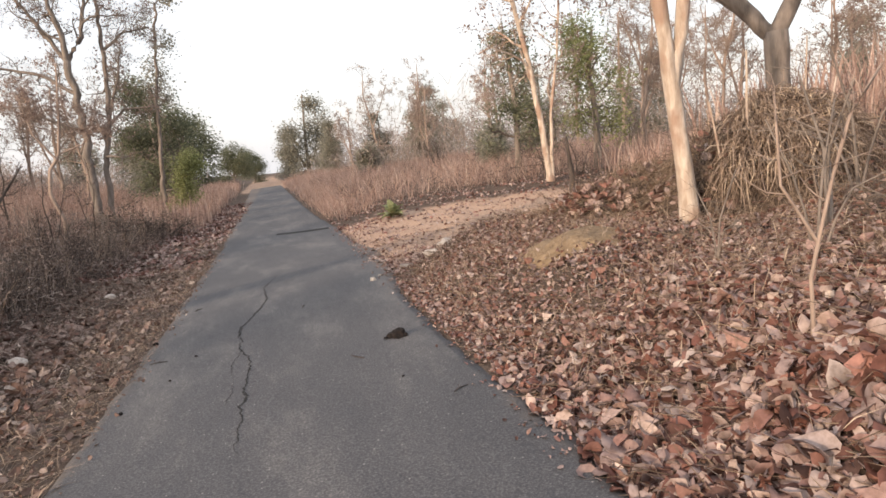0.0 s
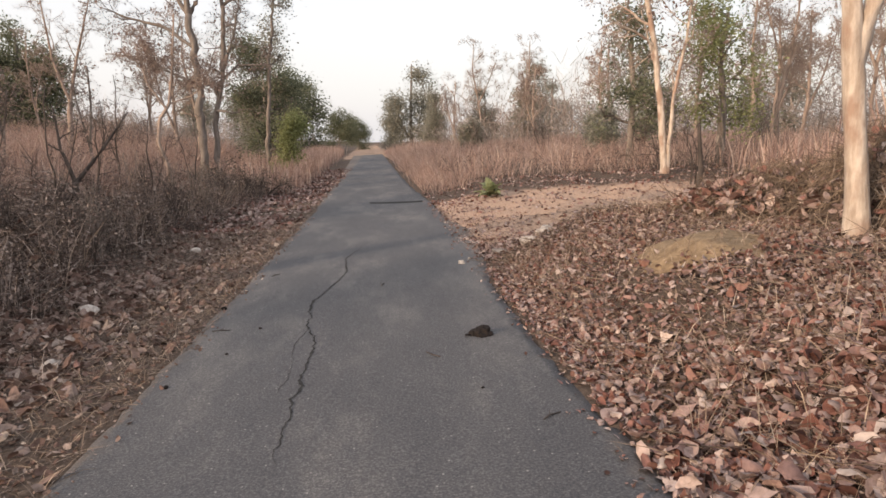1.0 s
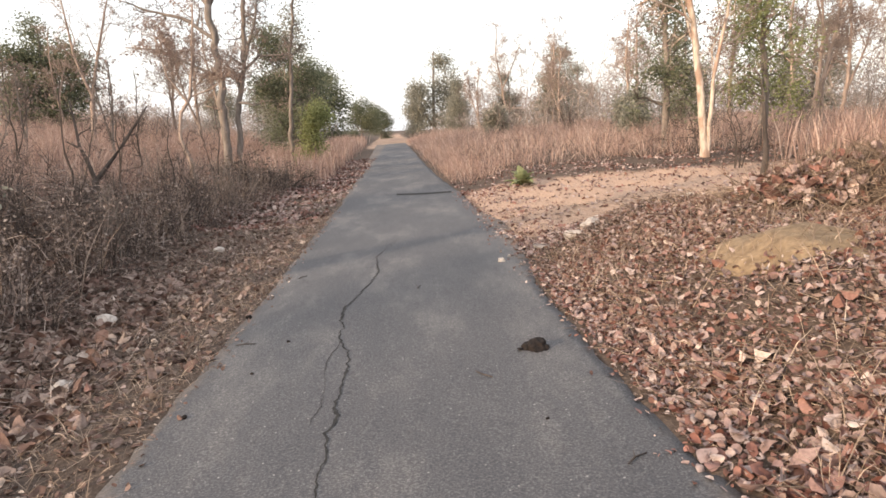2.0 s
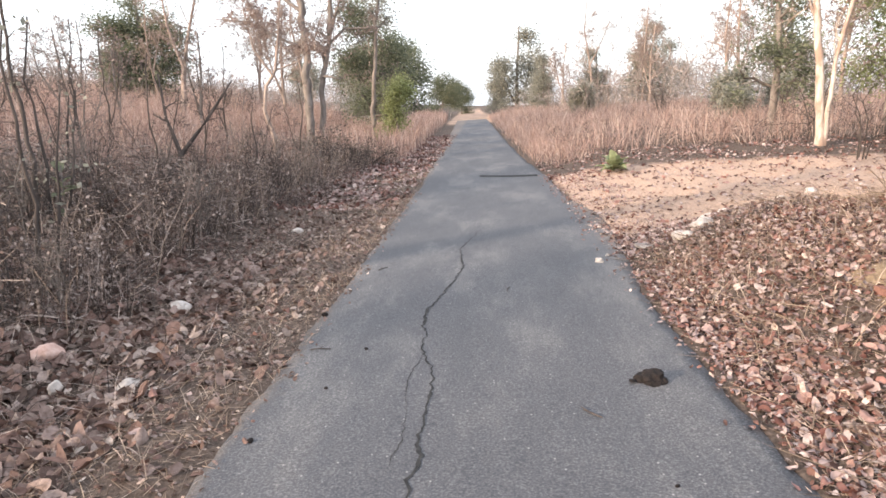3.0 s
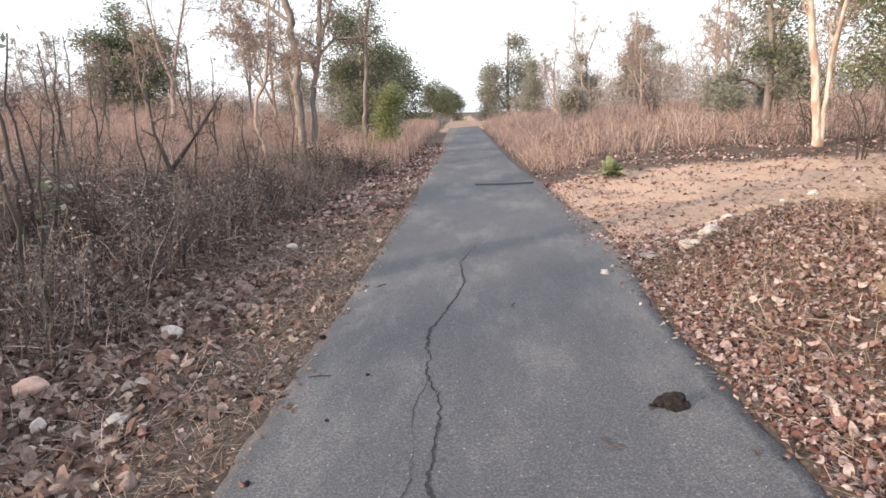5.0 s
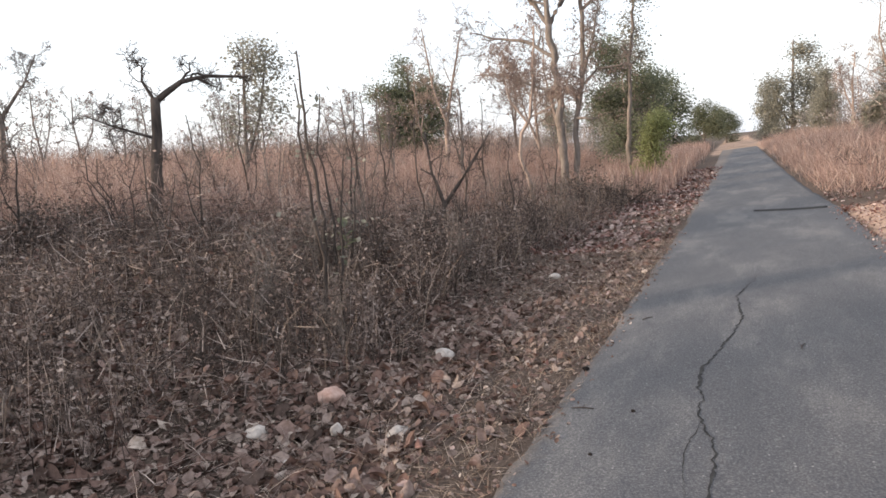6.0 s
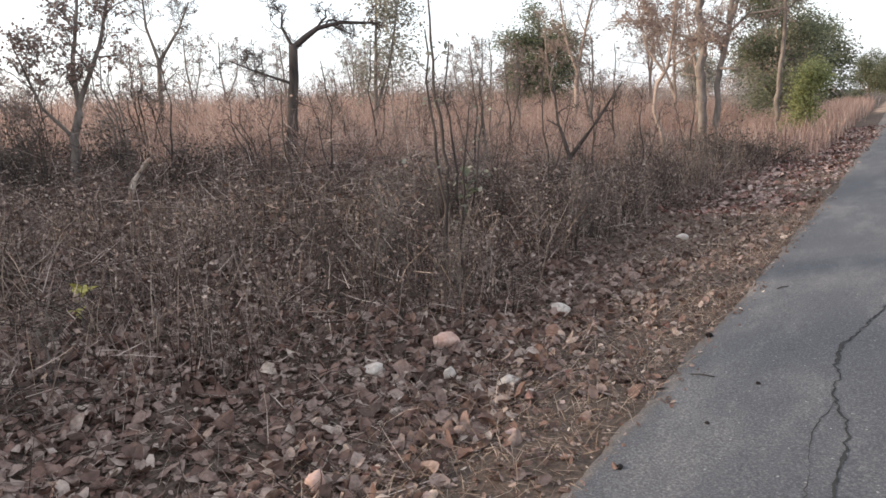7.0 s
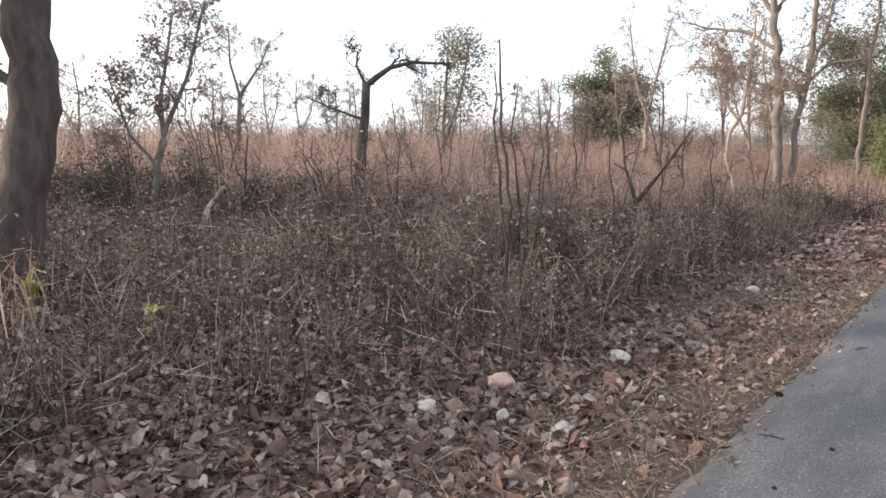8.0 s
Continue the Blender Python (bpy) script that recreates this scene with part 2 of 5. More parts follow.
ground.data.attributes.new("bare", "FLOAT", "POINT").data.foreach_set("value", ga)
tagged(ground, "brown forest soil with a bare orange side track", "ground", kind="structure")

def on_road(x, y):
    return 0.061 * (x - bend(y)) + climb(y) + 0.012 + 0.012 * noise.noise((x * 0.8, y * 0.5, 1))


# road: a thin slab with worn, uneven edges
rv, rf = [], []
rys = spread((-30, 0, 1), (0, 22, 0.09), (22, 66, 1))
across = (-1.0, -1.0, -0.93, -0.6, -0.2, 0.2, 0.6, 0.93, 1.0, 1.0)
for yy in rys:
    for i, k in enumerate(across):
        half = (1.4 if k < 0 else right_edge(yy)) + 0.05 * noise.noise((yy * 0.6, k * 9, 5)) + 0.04 * noise.noise((yy * 2.8, k * 9, 8)) + 0.025 * noise.noise((yy * 9, k * 9, 2))
        x = k * half + bend(yy)
        z = on_road(x, yy)
        if i in (0, 9):
            z -= 0.09
        elif i in (1, 8):
            z -= 0.012
        rv.append((x, yy, z))
n = len(across)
for j in range(len(rys) - 1):
    for i in range(n - 1):
        a = j * n + i
        rf.append((a, a + 1, a + n + 1, a + n))
road = mesh_object("road", rv, rf, ASPHALT)
tagged(road, "narrow worn grey asphalt lane with dusty edges", "road", kind="structure")


def crack(points, width, seed):
    """A jagged open crack: a flat strip, dark in place of the recess's shade."""
    rng = random.Random(seed)
    dense = []
    for (x0, y0), (x1, y1) in zip(points, points[1:]):
        steps = max(2, int(math.hypot(x1 - x0, y1 - y0) / 0.035))
        for i in range(steps):
            f = i / steps
            jog = 0.035 * noise.noise((0, (y0 + (y1 - y0) * f) * 4.5, seed)) + 0.02 * noise.noise((3, (y0 + (y1 - y0) * f) * 13, seed))
            dense.append((x0 + (x1 - x0) * f + jog + rng.uniform(-0.009, 0.009), y0 + (y1 - y0) * f))
    v, f = [], []
    for i, (x, y) in enumerate(dense):
        end = min(1.0, 6 * min(i, len(dense) - 1 - i) / len(dense) + 0.1)
        w = width * rng.uniform(0.4, 1.1) * end * (0.75 + 0.9 * max(-0.4, noise.noise((9, y * 1.7, seed))))
        for s in (-1, 1):
            v.append((x + s * w, y, on_road(x, y) + 0.004))
        if i:
            f.append((2 * i - 2, 2 * i - 1, 2 * i + 1, 2 * i))
    ob = mesh_object("road_crack", v, f, NEAR_BLACK)
    return tagged(ob, "jagged dark crack running along the asphalt", "crack", kind="structure")


crack([(-0.35, 4.6), (-0.36, 5.6), (-0.35, 6.06), (-0.35, 6.6), (-0.37, 6.84), (-0.45, 7.13), (-0.5, 8.04), (-0.37, 8.66), (-0.28, 9.13), (-0.23, 9.5), (-0.3, 10.42), (-0.2, 10.9), (-0.07, 11.65)], 0.014, 3)
crack([(-0.45, 7.13), (-0.5, 6.6), (-0.45, 6.0), (-0.48, 5.5)], 0.004, 4)
# low strip across the lane, darker than the asphalt
pv, pf = [], []
for i in range(31):
    x = -0.1 + 1.32 * i / 30
    yc = 18.55 - 0.4 * (x + 0.1)
    w = 0.16 * math.sin(math.pi * (i + 0.6) / 31.2) ** 0.4 + 0.03 * noise.noise((i * 0.7, 0, 0))
    pv += [(x, yc - w, on_road(x, yc) + 0.006), (x, yc, on_road(x, yc) + 0.03), (x, yc + w, on_road(x, yc) + 0.006)]
    if i:
        a = 3 * i
        pf += [(a - 3, a, a + 1, a - 2), (a - 2, a + 1, a + 2, a - 1)]
tagged(mesh_object("dark_strip", pv, pf, NEAR_BLACK), "dark low strip across the asphalt lane", "road patch", kind="structure")


# ---- growing things ----
class Wood:
    """Gathers tapered tubes and leaf blades of one plant."""

    def __init__(self, seed):
        self.rng, self.v, self.f, self.lv, self.lf = random.Random(seed), [], [], [], []

    def tube(self, pts, radii, sides):
        base, up = len(self.v), Vector((0.31, 0.17, 0.93))
        for i, p in enumerate(pts):
            d = (pts[min(i + 1, len(pts) - 1)] - pts[max(i - 1, 0)]).normalized()
            a = d.cross(up if abs(d.dot(up)) < 0.95 else Vector((1, 0, 0))).normalized()
            b = d.cross(a)
            for k in range(sides):
                w = 2 * math.pi * k / sides
                self.v.append(p + (a * math.cos(w) + b * math.sin(w)) * radii[i])
        for i in range(len(pts) - 1):
            for k in range(sides):
                q, r = base + i * sides + k, base + i * sides + (k + 1) % sides
                self.f.append((q, r, r + sides, q + sides))
        self.f.append(tuple(base + (len(pts) - 1) * sides + k for k in range(sides)))

    def leaf(self, p, size, droop=0.0):
        g = self.rng
        d = Vector((g.gauss(0, 1), g.gauss(0, 1), g.gauss(0, 0.6) - droop)).normalized()
        s = d.cross(Vector((g.gauss(0, 1), g.gauss(0, 1), g.gauss(0, 1)))).normalized()
        L = size * g.uniform(0.6, 1.3)
        a = len(self.lv)
        self.lv += [p, p + d * L * 0.5 + s * L * 0.27, p + d * L, p + d * L * 0.5 - s * L * 0.27]
        self.lf.append((a, a + 1, a + 2, a + 3))

    def clump(self, p, count, radius, size, droop=0.0):
        g = self.rng
        for _ in range(count):
            self.leaf(p + Vector((g.gauss(0, radius), g.gauss(0, radius), g.gauss(0, radius * 0.75))), size, droop)

    def limb(self, p, d, length, r, level, P):
        g = self.rng
        segs = 5 if level >= 2 else 3 if level else 2
        pts, radii = [p], [r]
        tip = 0.35 if level else 0.3
        for i in range(segs):
            w = P.get("wiggle", 0.25)
            d = (d + Vector((g.gauss(0, w), g.gauss(0, w), g.gauss(0, w) + P.get("rise", 0.08)))).normalized()
            pts.append(pts[-1] + d * length / segs)
            radii.append(r * (1 - (1 - tip) * (i + 1) / segs))
        self.tube(pts, radii, 6 if r > 0.05 else 4 if r > 0.018 else 3)
        self.sprout(pts, radii, length, level, P)

    def sprout(self, pts, radii, length, level, P, low=0.25):
        g = self.rng
        if level <= 0:
            many = P.get("leaves", 0)
            for _ in range(int(many) + (g.random() < many % 1)):
                i = g.randrange(1, len(pts))
                self.clump(pts[i], P.get("clump", 1), P.get("spread", 0.08), P.get("leaf", 0.08), P.get("droop", 0.0))
            return
        count = P["kids"][level - 1]
        count = max(1, int(count * g.uniform(0.7, 1.3) + 0.5))
        for j in range(count):
            f = low + (1 - low) * (j + g.random()) / count
            x = min(f, 0.999) * (len(pts) - 1)
            i = int(x)
            q = pts[i].lerp(pts[i + 1], x - i)
            along = (pts[i + 1] - pts[i]).normalized()
            side = along.cross(Vector((g.gauss(0, 1), g.gauss(0, 1), g.gauss(0, 1)))).normalized()
            spread_at = radians(P.get("angle", 45) * g.uniform(0.7, 1.3))
            d = along * math.cos(spread_at) + side * math.sin(spread_at)
            rr = max(P.get("thin", 0.004), radii[i] * g.uniform(0.4, 0.62))
            self.limb(q, d, length * P.get("ratio", 0.55) * g.uniform(0.7, 1.25) * (1.15 - 0.45 * f), rr, level - 1, P)

    def swap(self):
        out = (self.v, self.f)
        self.v, self.f = [], []
        return out


def tree(name, label, base, trunks, P, bark, foliage=None, seed=1, category="tree", group="", sink=0.15):
    """trunks: (points above the base, foot radius, top radius, whether it branches)."""
    w = Wood(seed)
    root = new(name)
    root.location = (base[0], base[1], rough_land(*base))
    tagged(root, label, category, group)
    grown = []
    for pts, r0, r1, branches in trunks:
        r0, r1 = r0 * P.get("slim", 1.0), r1 * P.get("slim", 1.0)
        raw = [Vector(p) for p in pts]
        path, radii = [], []
        total = sum((b - a).length for a, b in zip(raw, raw[1:]))
        run = 0.0
        for a, b in zip(raw, raw[1:]):
            m = max(2, int((b - a).length / 0.22))
            for i in range(m):
                q = a.lerp(b, i / m)
                k = (run + (b - a).length * i / m) / total
                at = run + (b - a).length * i / m
                sway = Vector((noise.noise((at * 1.7, seed, 0)), noise.noise((0, at * 1.7, seed)), 0)) * P.get("sway", 0.0) * min(1.0, at)
                path.append(q + sway + Vector((w.rng.gauss(0, 0.1), w.rng.gauss(0, 0.1), 0)) * r0)
                flare = 1 + 0.28 * math.exp(-k * total / (r0 * 2.2)) if a[2] <= 0.01 else 1
                radii.append((r0 + (r1 - r0) * k) * flare * w.rng.uniform(0.93, 1.07))
            run += (b - a).length
        path.append(raw[-1])
        radii.append(r1)
        if raw[0][2] <= 0.01:
            path[0] = path[0] - Vector((0, 0, sink))
        w.tube(path, radii, 10 if r0 > 0.08 else 6)
        v, f = w.swap()
        mesh_object("trunk", v, f, bark, root)
        grown.append((path, radii, total, branches))
    for path, radii, total, branches in grown:
        if branches:
            w.sprout(path, radii, P.get("limb", total * 0.5), len(P["kids"]), P, P.get("low", 0.35))
    v, f = w.swap()
    if f:
        tagged(mesh_object("branching", v, f, P.get("twigs", bark), root), kind="stuff")
    if w.lf and foliage:
        tagged(mesh_object("crown", w.lv, w.lf, foliage, root, False), kind="stuff")
    return root


BARE = {"kids": (5, 4, 5, 9), "angle": 52, "ratio": 0.6, "wiggle": 0.27, "rise": 0.08, "thin": 0.006, "slim": 0.75}
SPARSE = {"kids": (5, 4, 5, 9), "angle": 52, "ratio": 0.6, "wiggle": 0.28, "rise": 0.07, "thin": 0.0055, "slim": 0.75, "leaves": 0.4, "clump": 1, "spread": 0.07, "leaf": 0.09, "droop": 0.6}
LEAFY = {"kids": (5, 5, 10), "angle": 66, "ratio": 0.55, "wiggle": 0.27, "rise": 0.02, "leaves": 3, "clump": 9, "spread": 0.22, "leaf": 0.12, "droop": 0.3, "low": 0.3}
DENSE = {"kids": (4, 6, 17), "angle": 68, "ratio": 0.55, "wiggle": 0.25, "rise": 0.04, "leaves": 3, "clump": 13, "spread": 0.34, "leaf": 0.14, "droop": 0.2, "low": 0.12}

# the white tree on the right bank, and its neighbours
tree("tree", "pale-barked tree leaning over a heap of dead brush", (3.89, 6.32),
     [([(0, 0, 0), (-0.05, 0.03, 0.5), (-0.13, 0.08, 1.2), (-0.2, 0.12, 2.1), (-0.28, 0.17, 3.2), (-0.34, 0.22, 5.0)], 0.082, 0.058, True),
      ([(-0.13, 0.08, 1.25), (-0.02, 0.06, 1.75), (0.02, 0.02, 2.4), (0.1, -0.05, 4.8)], 0.072, 0.045, True),
      ([(-0.2, 0.12, 2.1), (-0.45, 0.25, 2.5), (-0.9, 0.5, 3.6)], 0.06, 0.03, True)],
     dict(SPARSE, slim=1.0, limb=1.6, low=0.6), PALE_BARK, BROWN_LEAF, 11)
tree("tree", "brown forked tree with rough bark on the bank", (6.9, 8.6),
     [([(0, 0, -0.0), (-0.02, 0.02, 0.8), (-0.05, 0.03, 1.6)], 0.17, 0.16, False),
      ([(-0.05, 0.03, 1.5), (-0.4, 0.3, 2.0), (-0.9, 0.8, 2.6), (-1.2, 1.1, 4.6)], 0.12, 0.06, True),
      ([(-0.05, 0.03, 1.5), (0.18, -0.1, 2.1), (0.3, -0.2, 3.2), (0.4, -0.2, 5.0)], 0.12, 0.06, True)],
     dict(SPARSE, slim=1.0, limb=2.0, low=0.4), GREY_BARK, BROWN_LEAF, 12)
tree("tree", "slender pale twin-stemmed tree with few brown leaves", (7.8, 18.78),
     [([(0, 0, 0), (-0.14, 0.06, 1.4), (-0.4, 0.17, 3.45), (-0.75, 0.3, 5.2), (-1.1, 0.5, 8.0)], 0.1, 0.045, True),
      ([(0.05, -0.03, 0.0), (0.11, -0.05, 2.0), (0.34, -0.15, 3.5), (0.5, -0.2, 5.5)], 0.062, 0.03, True)],
     dict(SPARSE, slim=1.0, limb=3.2, low=0.3, leaves=0.9, leaf=0.11), PALE_BARK, BROWN_LEAF, 13)
tree("tree", "leafy green tree behind the slender pale tree", (10.1, 20.3),
     [([(0, 0, 0), (0.05, 0, 1.6), (-0.1, 0.1, 3.0), (0, 0, 4.3)], 0.13, 0.05, True)],
     dict(LEAFY, limb=2.5, low=0.18, leaf=0.1, angle=62, clump=10, spread=0.26), GREY_BARK, BRIGHT_LEAF, 14)
tree("tree", "dull green tree half hidden behind brighter foliage", (8.6, 23.5),
     [([(0, 0, 0), (0.05, 0, 1.9), (-0.1, 0.1, 4.6)], 0.13, 0.05, True)],
     dict(LEAFY, limb=2.7, low=0.22, leaf=0.12, clump=6), GREY_BARK, GREEN_LEAF, 15)
# short dark stem for the trunk of the green bush behind
tree("bush_trunk", "dark upright bush trunk beside the brush heap", (3.85, 8.9),
     [([(0, 0, 0), (0.02, 0.0, 0.5), (-0.02, 0.02, 0.9), (-0.03, 0.03, 1.02)], 0.07, 0.02, False)], BARE, DARK_BARK, seed=16, category="stump")
tree("dry_sapling", "dry grey leafless sapling on the leaf-strewn bank", (2.5, 3.35),
     [([(0, 0, 0), (0.0, 0.02, 0.3), (0.12, 0.02, 0.75), (0.2, 0.0, 1.05), (0.5, 0.1, 1.3)], 0.012, 0.006, True),
      ([(0.05, 0.02, 0.45), (-0.1, 0.1, 0.75), (-0.08, 0.16, 1.2)], 0.009, 0.005, True)],
     {"kids": (2, 5), "angle": 50, "limb": 0.55, "wiggle": 0.3, "thin": 0.003}, PINK_BARK, seed=17, category="sapling")

# left side, near to far
tree("tree", "thick dark tree trunk among dry brush", (-8.3, 5.22),
     [([(0, 0, 0), (0.06, 0.14, 1.0), (0.12, 0.38, 2.0), (0.1, 0.36, 2.5), (0.12, 0.42, 4.2), (0.2, 0.6, 7.5)], 0.27, 0.17, True),
      ([(0.08, 0.25, 2.2), (-0.25, -0.1, 2.6), (-0.55, -0.3, 3.6)], 0.06, 0.03, True)],
     dict(SPARSE, slim=1.0, limb=2.6, low=0.55), DARK_BARK, BROWN_LEAF, 21)
tree("tree", "many-stemmed bare tree with small brown leaves", (-13.3, 9.2),
     [([(0, 0, 0), (0.05, 0.1, 0.9), (0.1, 0.25, 1.4)], 0.12, 0.1, False),
      ([(0.1, 0.25, 1.3), (0.0, 0.3, 2.2), (0.2, 0.6, 3.9)], 0.07, 0.03, True),
      ([(0.1, 0.25, 1.5), (0.35, 0.7, 2.6), (0.55, 1.1, 4.1)], 0.07, 0.03, True),
      ([(0.05, 0.1, 0.9), (-0.15, -0.3, 1.5), (-0.2, -0.6, 2.6)], 0.05, 0.02, True)],
     dict(SPARSE, limb=1.15, low=0.15, leaves=1.3, leaf=0.085), GREY_BARK, BROWN_LEAF, 22)
tree("tree", "small bare forked tree in the dry field", (-18.9, 14.5),
     [([(0, 0, 0), (0.1, 0.15, 1.4), (0.15, 0.25, 2.7)], 0.11, 0.09, True),
      ([(0.15, 0.25, 2.6), (-0.05, 0.1, 3.6), (0.0, 0.1, 4.7)], 0.07, 0.025, True),
      ([(0.15, 0.25, 2.6), (0.5, 0.8, 3.5), (0.75, 1.1, 4.3)], 0.07, 0.025, True)],
     dict(BARE, limb=1.2), GREY_BARK, seed=23)
tree("tree", "dark crooked tree with a bent bare crown", (-10.56, 12.24),
     [([(0, 0, 0), (0.03, 0.03, 0.9), (0.13, 0.15, 2.1), (0.16, 0.2, 2.75)], 0.12, 0.09, False),
      ([(0.16, 0.2, 2.7), (0.5, 0.55, 3.05), (0.85, 0.9, 3.15), (1.4, 1.4, 3.1)], 0.075, 0.02, True),
      ([(0.16, 0.2, 2.7), (0.0, 0.1, 3.1), (0.05, 0.1, 3.4)], 0.04, 0.015, True),
      ([(0.13, 0.15, 2.0), (-0.4, -0.4, 2.3), (-0.7, -0.7, 2.5)], 0.035, 0.012, True)],
     dict(BARE, limb=1.0, kids=(3, 4, 5, 5), angle=62, wiggle=0.4, thin=0.007, low=0.2, slim=1.0), DARK_BARK, seed=24)
tree("tree", "small grey-green leafy tree in the dry field", (-13.3, 18.05),
     [([(0, 0, 0), (0.0, 0.1, 1.8), (0.2, 0.2, 4.3)], 0.08, 0.03, True),
      ([(0, 0.05, 1.2), (0.4, 0.4, 2.6), (0.7, 0.6, 4.3)], 0.05, 0.02, True)],
     dict(LEAFY, limb=1.7, clump=3, leaf=0.11, leaves=2), GREY_BARK, GREY_LEAF, 25)
tree("shrub", "tall thin shrub with a few green-grey leaves", (-5.25, 10.15),
     [([(0, 0, 0), (0.02, 0.01, 1.0), (-0.04, -0.04, 2.1), (-0.06, -0.05, 3.15)], 0.036, 0.012, True),
      ([(0.1, 0.05, 0), (0.12, 0.1, 0.9), (0.05, 0.05, 1.9), (0.12, 0.1, 2.6)], 0.024, 0.008, True),
      ([(0.2, 0.15, 0), (0.35, 0.2, 0.8), (0.45, 0.3, 1.8)], 0.02, 0.008, True)],
     {"sway": 0.1, "kids": (2, 5), "angle": 58, "limb": 0.42, "wiggle": 0.3, "leaves": 2, "leaf": 0.09, "low": 0.25}, DARK_BARK, GREY_LEAF, 26, "shrub")
tree("shrub", "thin upright dry shrub among grey brush", (-4.2, 8.65),
     [([(0, 0, 0), (-0.02, -0.02, 0.9), (-0.07, -0.05, 2.2), (-0.08, -0.05, 2.7)], 0.026, 0.008, True),
      ([(0.1, 0.1, 0), (0.12, 0.1, 0.8), (0.25, 0.18, 1.9)], 0.02, 0.006, True)],
     {"sway": 0.1, "kids": (2, 4), "angle": 58, "limb": 0.36, "wiggle": 0.3, "leaves": 1, "leaf": 0.09, "low": 0.25}, DARK_BARK, GREY_LEAF, 27, "shrub")
tree("shrub", "bare dark shrub forking in a wide V", (-5.65, 14.7),
     [([(0, 0, 0), (0.05, 0.02, 0.35), (0.07, 0.03, 0.7)], 0.07, 0.062, False),
      ([(0.07, 0.03, 0.65), (-0.12, -0.03, 1.3), (-0.2, -0.05, 2.1)], 0.045, 0.016, True),
      ([(0.07, 0.03, 0.65), (0.55, 0.2, 1.3), (1.0, 0.35, 2.0)], 0.045, 0.015, True)],
     {"kids": (3, 5), "angle": 45, "limb": 0.6, "wiggle": 0.25}, DARK_BARK, seed=28, category="shrub")
tree("tree", "small crooked tree with sunlit pinkish bark", (-5.4, 19.9),
     [([(0, 0, 0), (-0.02, 0, 0.75), (-0.25, -0.06, 1.5), (-0.18, 0, 2.1), (0.08, 0.03, 2.5), (0.2, 0.1, 3.6), (0.3, 0.1, 4.8)], 0.085, 0.03, True),
      ([(0.0, 0.0, 2.35), (-0.4, -0.15, 3.0), (-0.6, -0.2, 4.0)], 0.045, 0.015, True),
      ([(0.08, 0.03, 2.5), (0.6, 0.2, 2.7), (1.0, 0.3, 3.1)], 0.04, 0.012, True)],
     dict(SPARSE, limb=1.3, low=0.45, leaf=0.09), PINK_BARK, BROWN_LEAF, 29)
tree("tree", "pinkish bare tree with upright forks", (-11.75, 28.5),
     [([(0, 0, 0), (0.1, 0.05, 1.4), (0.15, 0.1, 2.5)], 0.15, 0.12, False),
      ([(0.15, 0.1, 2.4), (-0.25, -0.1, 3.8), (-0.5, -0.2, 6.3)], 0.09, 0.03, True),
      ([(0.15, 0.1, 2.4), (0.45, 0.2, 3.9), (1.0, 0.4, 6.2)], 0.09, 0.03, True)],
     dict(BARE, limb=1.8), PINK_BARK, seed=30)
tree("tree", "tall bare tree with curved grey trunk", (-6.4, 27.3),
     [([(0, 0, 0), (-0.02, 0, 2.1), (-0.06, 0, 3.85), (-0.23, 0, 5.35), (-0.27, 0, 6.05)], 0.16, 0.12, False),
      ([(-0.27, 0, 6.0), (-0.9, 0.1, 7.0), (-1.55, 0.1, 8.1), (-2.3, 0.2, 9.4)], 0.09, 0.03, True),
      ([(-0.27, 0, 6.0), (-0.36, -0.1, 7.1), (-0.6, -0.2, 8.1), (-0.7, -0.2, 9.8)], 0.11, 0.04, True),
      ([(-0.27, 0, 6.0), (0.26, 0.1, 6.9), (0.5, 0.2, 8.05), (0.7, 0.2, 9.6)], 0.1, 0.03, True),
      ([(-0.18, 0, 4.9), (-1.2, 0.1, 5.6), (-2.4, 0.2, 5.9), (-3.5, 0.3, 6.3)], 0.08, 0.02, True),
      ([(-0.05, 0, 3.6), (-0.9, -0.1, 3.9), (-2.0, -0.2, 4.5), (-3.2, -0.2, 4.6)], 0.065, 0.02, True)],
     dict(SPARSE, kids=(5, 4, 5, 8), sway=0.14, limb=2.3, low=0.15, angle=60, wiggle=0.36, leaf=0.1, clump=1, slim=1.0), GREY_BARK, BROWN_LEAF, 31)
tree("tree", "tall bare tree leaning towards the lane", (-6.0, 27.7),
     [([(0, 0, 0), (0.0, 0, 2.2), (0.35, 0, 4.1), (0.46, 0.1, 6.5), (0.38, 0.2, 8.0), (0.3, 0.2, 10.0)], 0.115, 0.05, True),
      ([(0.05, 0, 2.6), (0.15, 0.1, 3.7), (0.9, 0.2, 4.35), (2.0, 0.3, 4.4)], 0.08, 0.025, True),
      ([(0.35, 0, 4.1), (0.8, -0.2, 5.2), (1.1, -0.2, 6.6)], 0.07, 0.025, True),
      ([(0.46, 0.1, 6.5), (1.2, 0.2, 7.1), (2.1, 0.3, 7.3)], 0.06, 0.02, True)],
     dict(SPARSE, kids=(5, 4, 5, 8), sway=0.12, limb=2.1, low=0.2, angle=60, wiggle=0.36, leaf=0.1, clump=1, slim=1.0), GREY_BARK, BROWN_LEAF, 32)
tree("tree", "slim roadside tree with small grey-green leaves", (-4.7, 31.1),
     [([(0, 0, 0), (0.1, 0, 2.5), (0.25, 0, 5.0), (0.65, 0.1, 9.0)], 0.1, 0.045, True)],
     dict(LEAFY, sway=0.15, limb=2.2, low=0.45, clump=6, leaf=0.12, leaves=2), GREY_BARK, GREY_LEAF, 33)
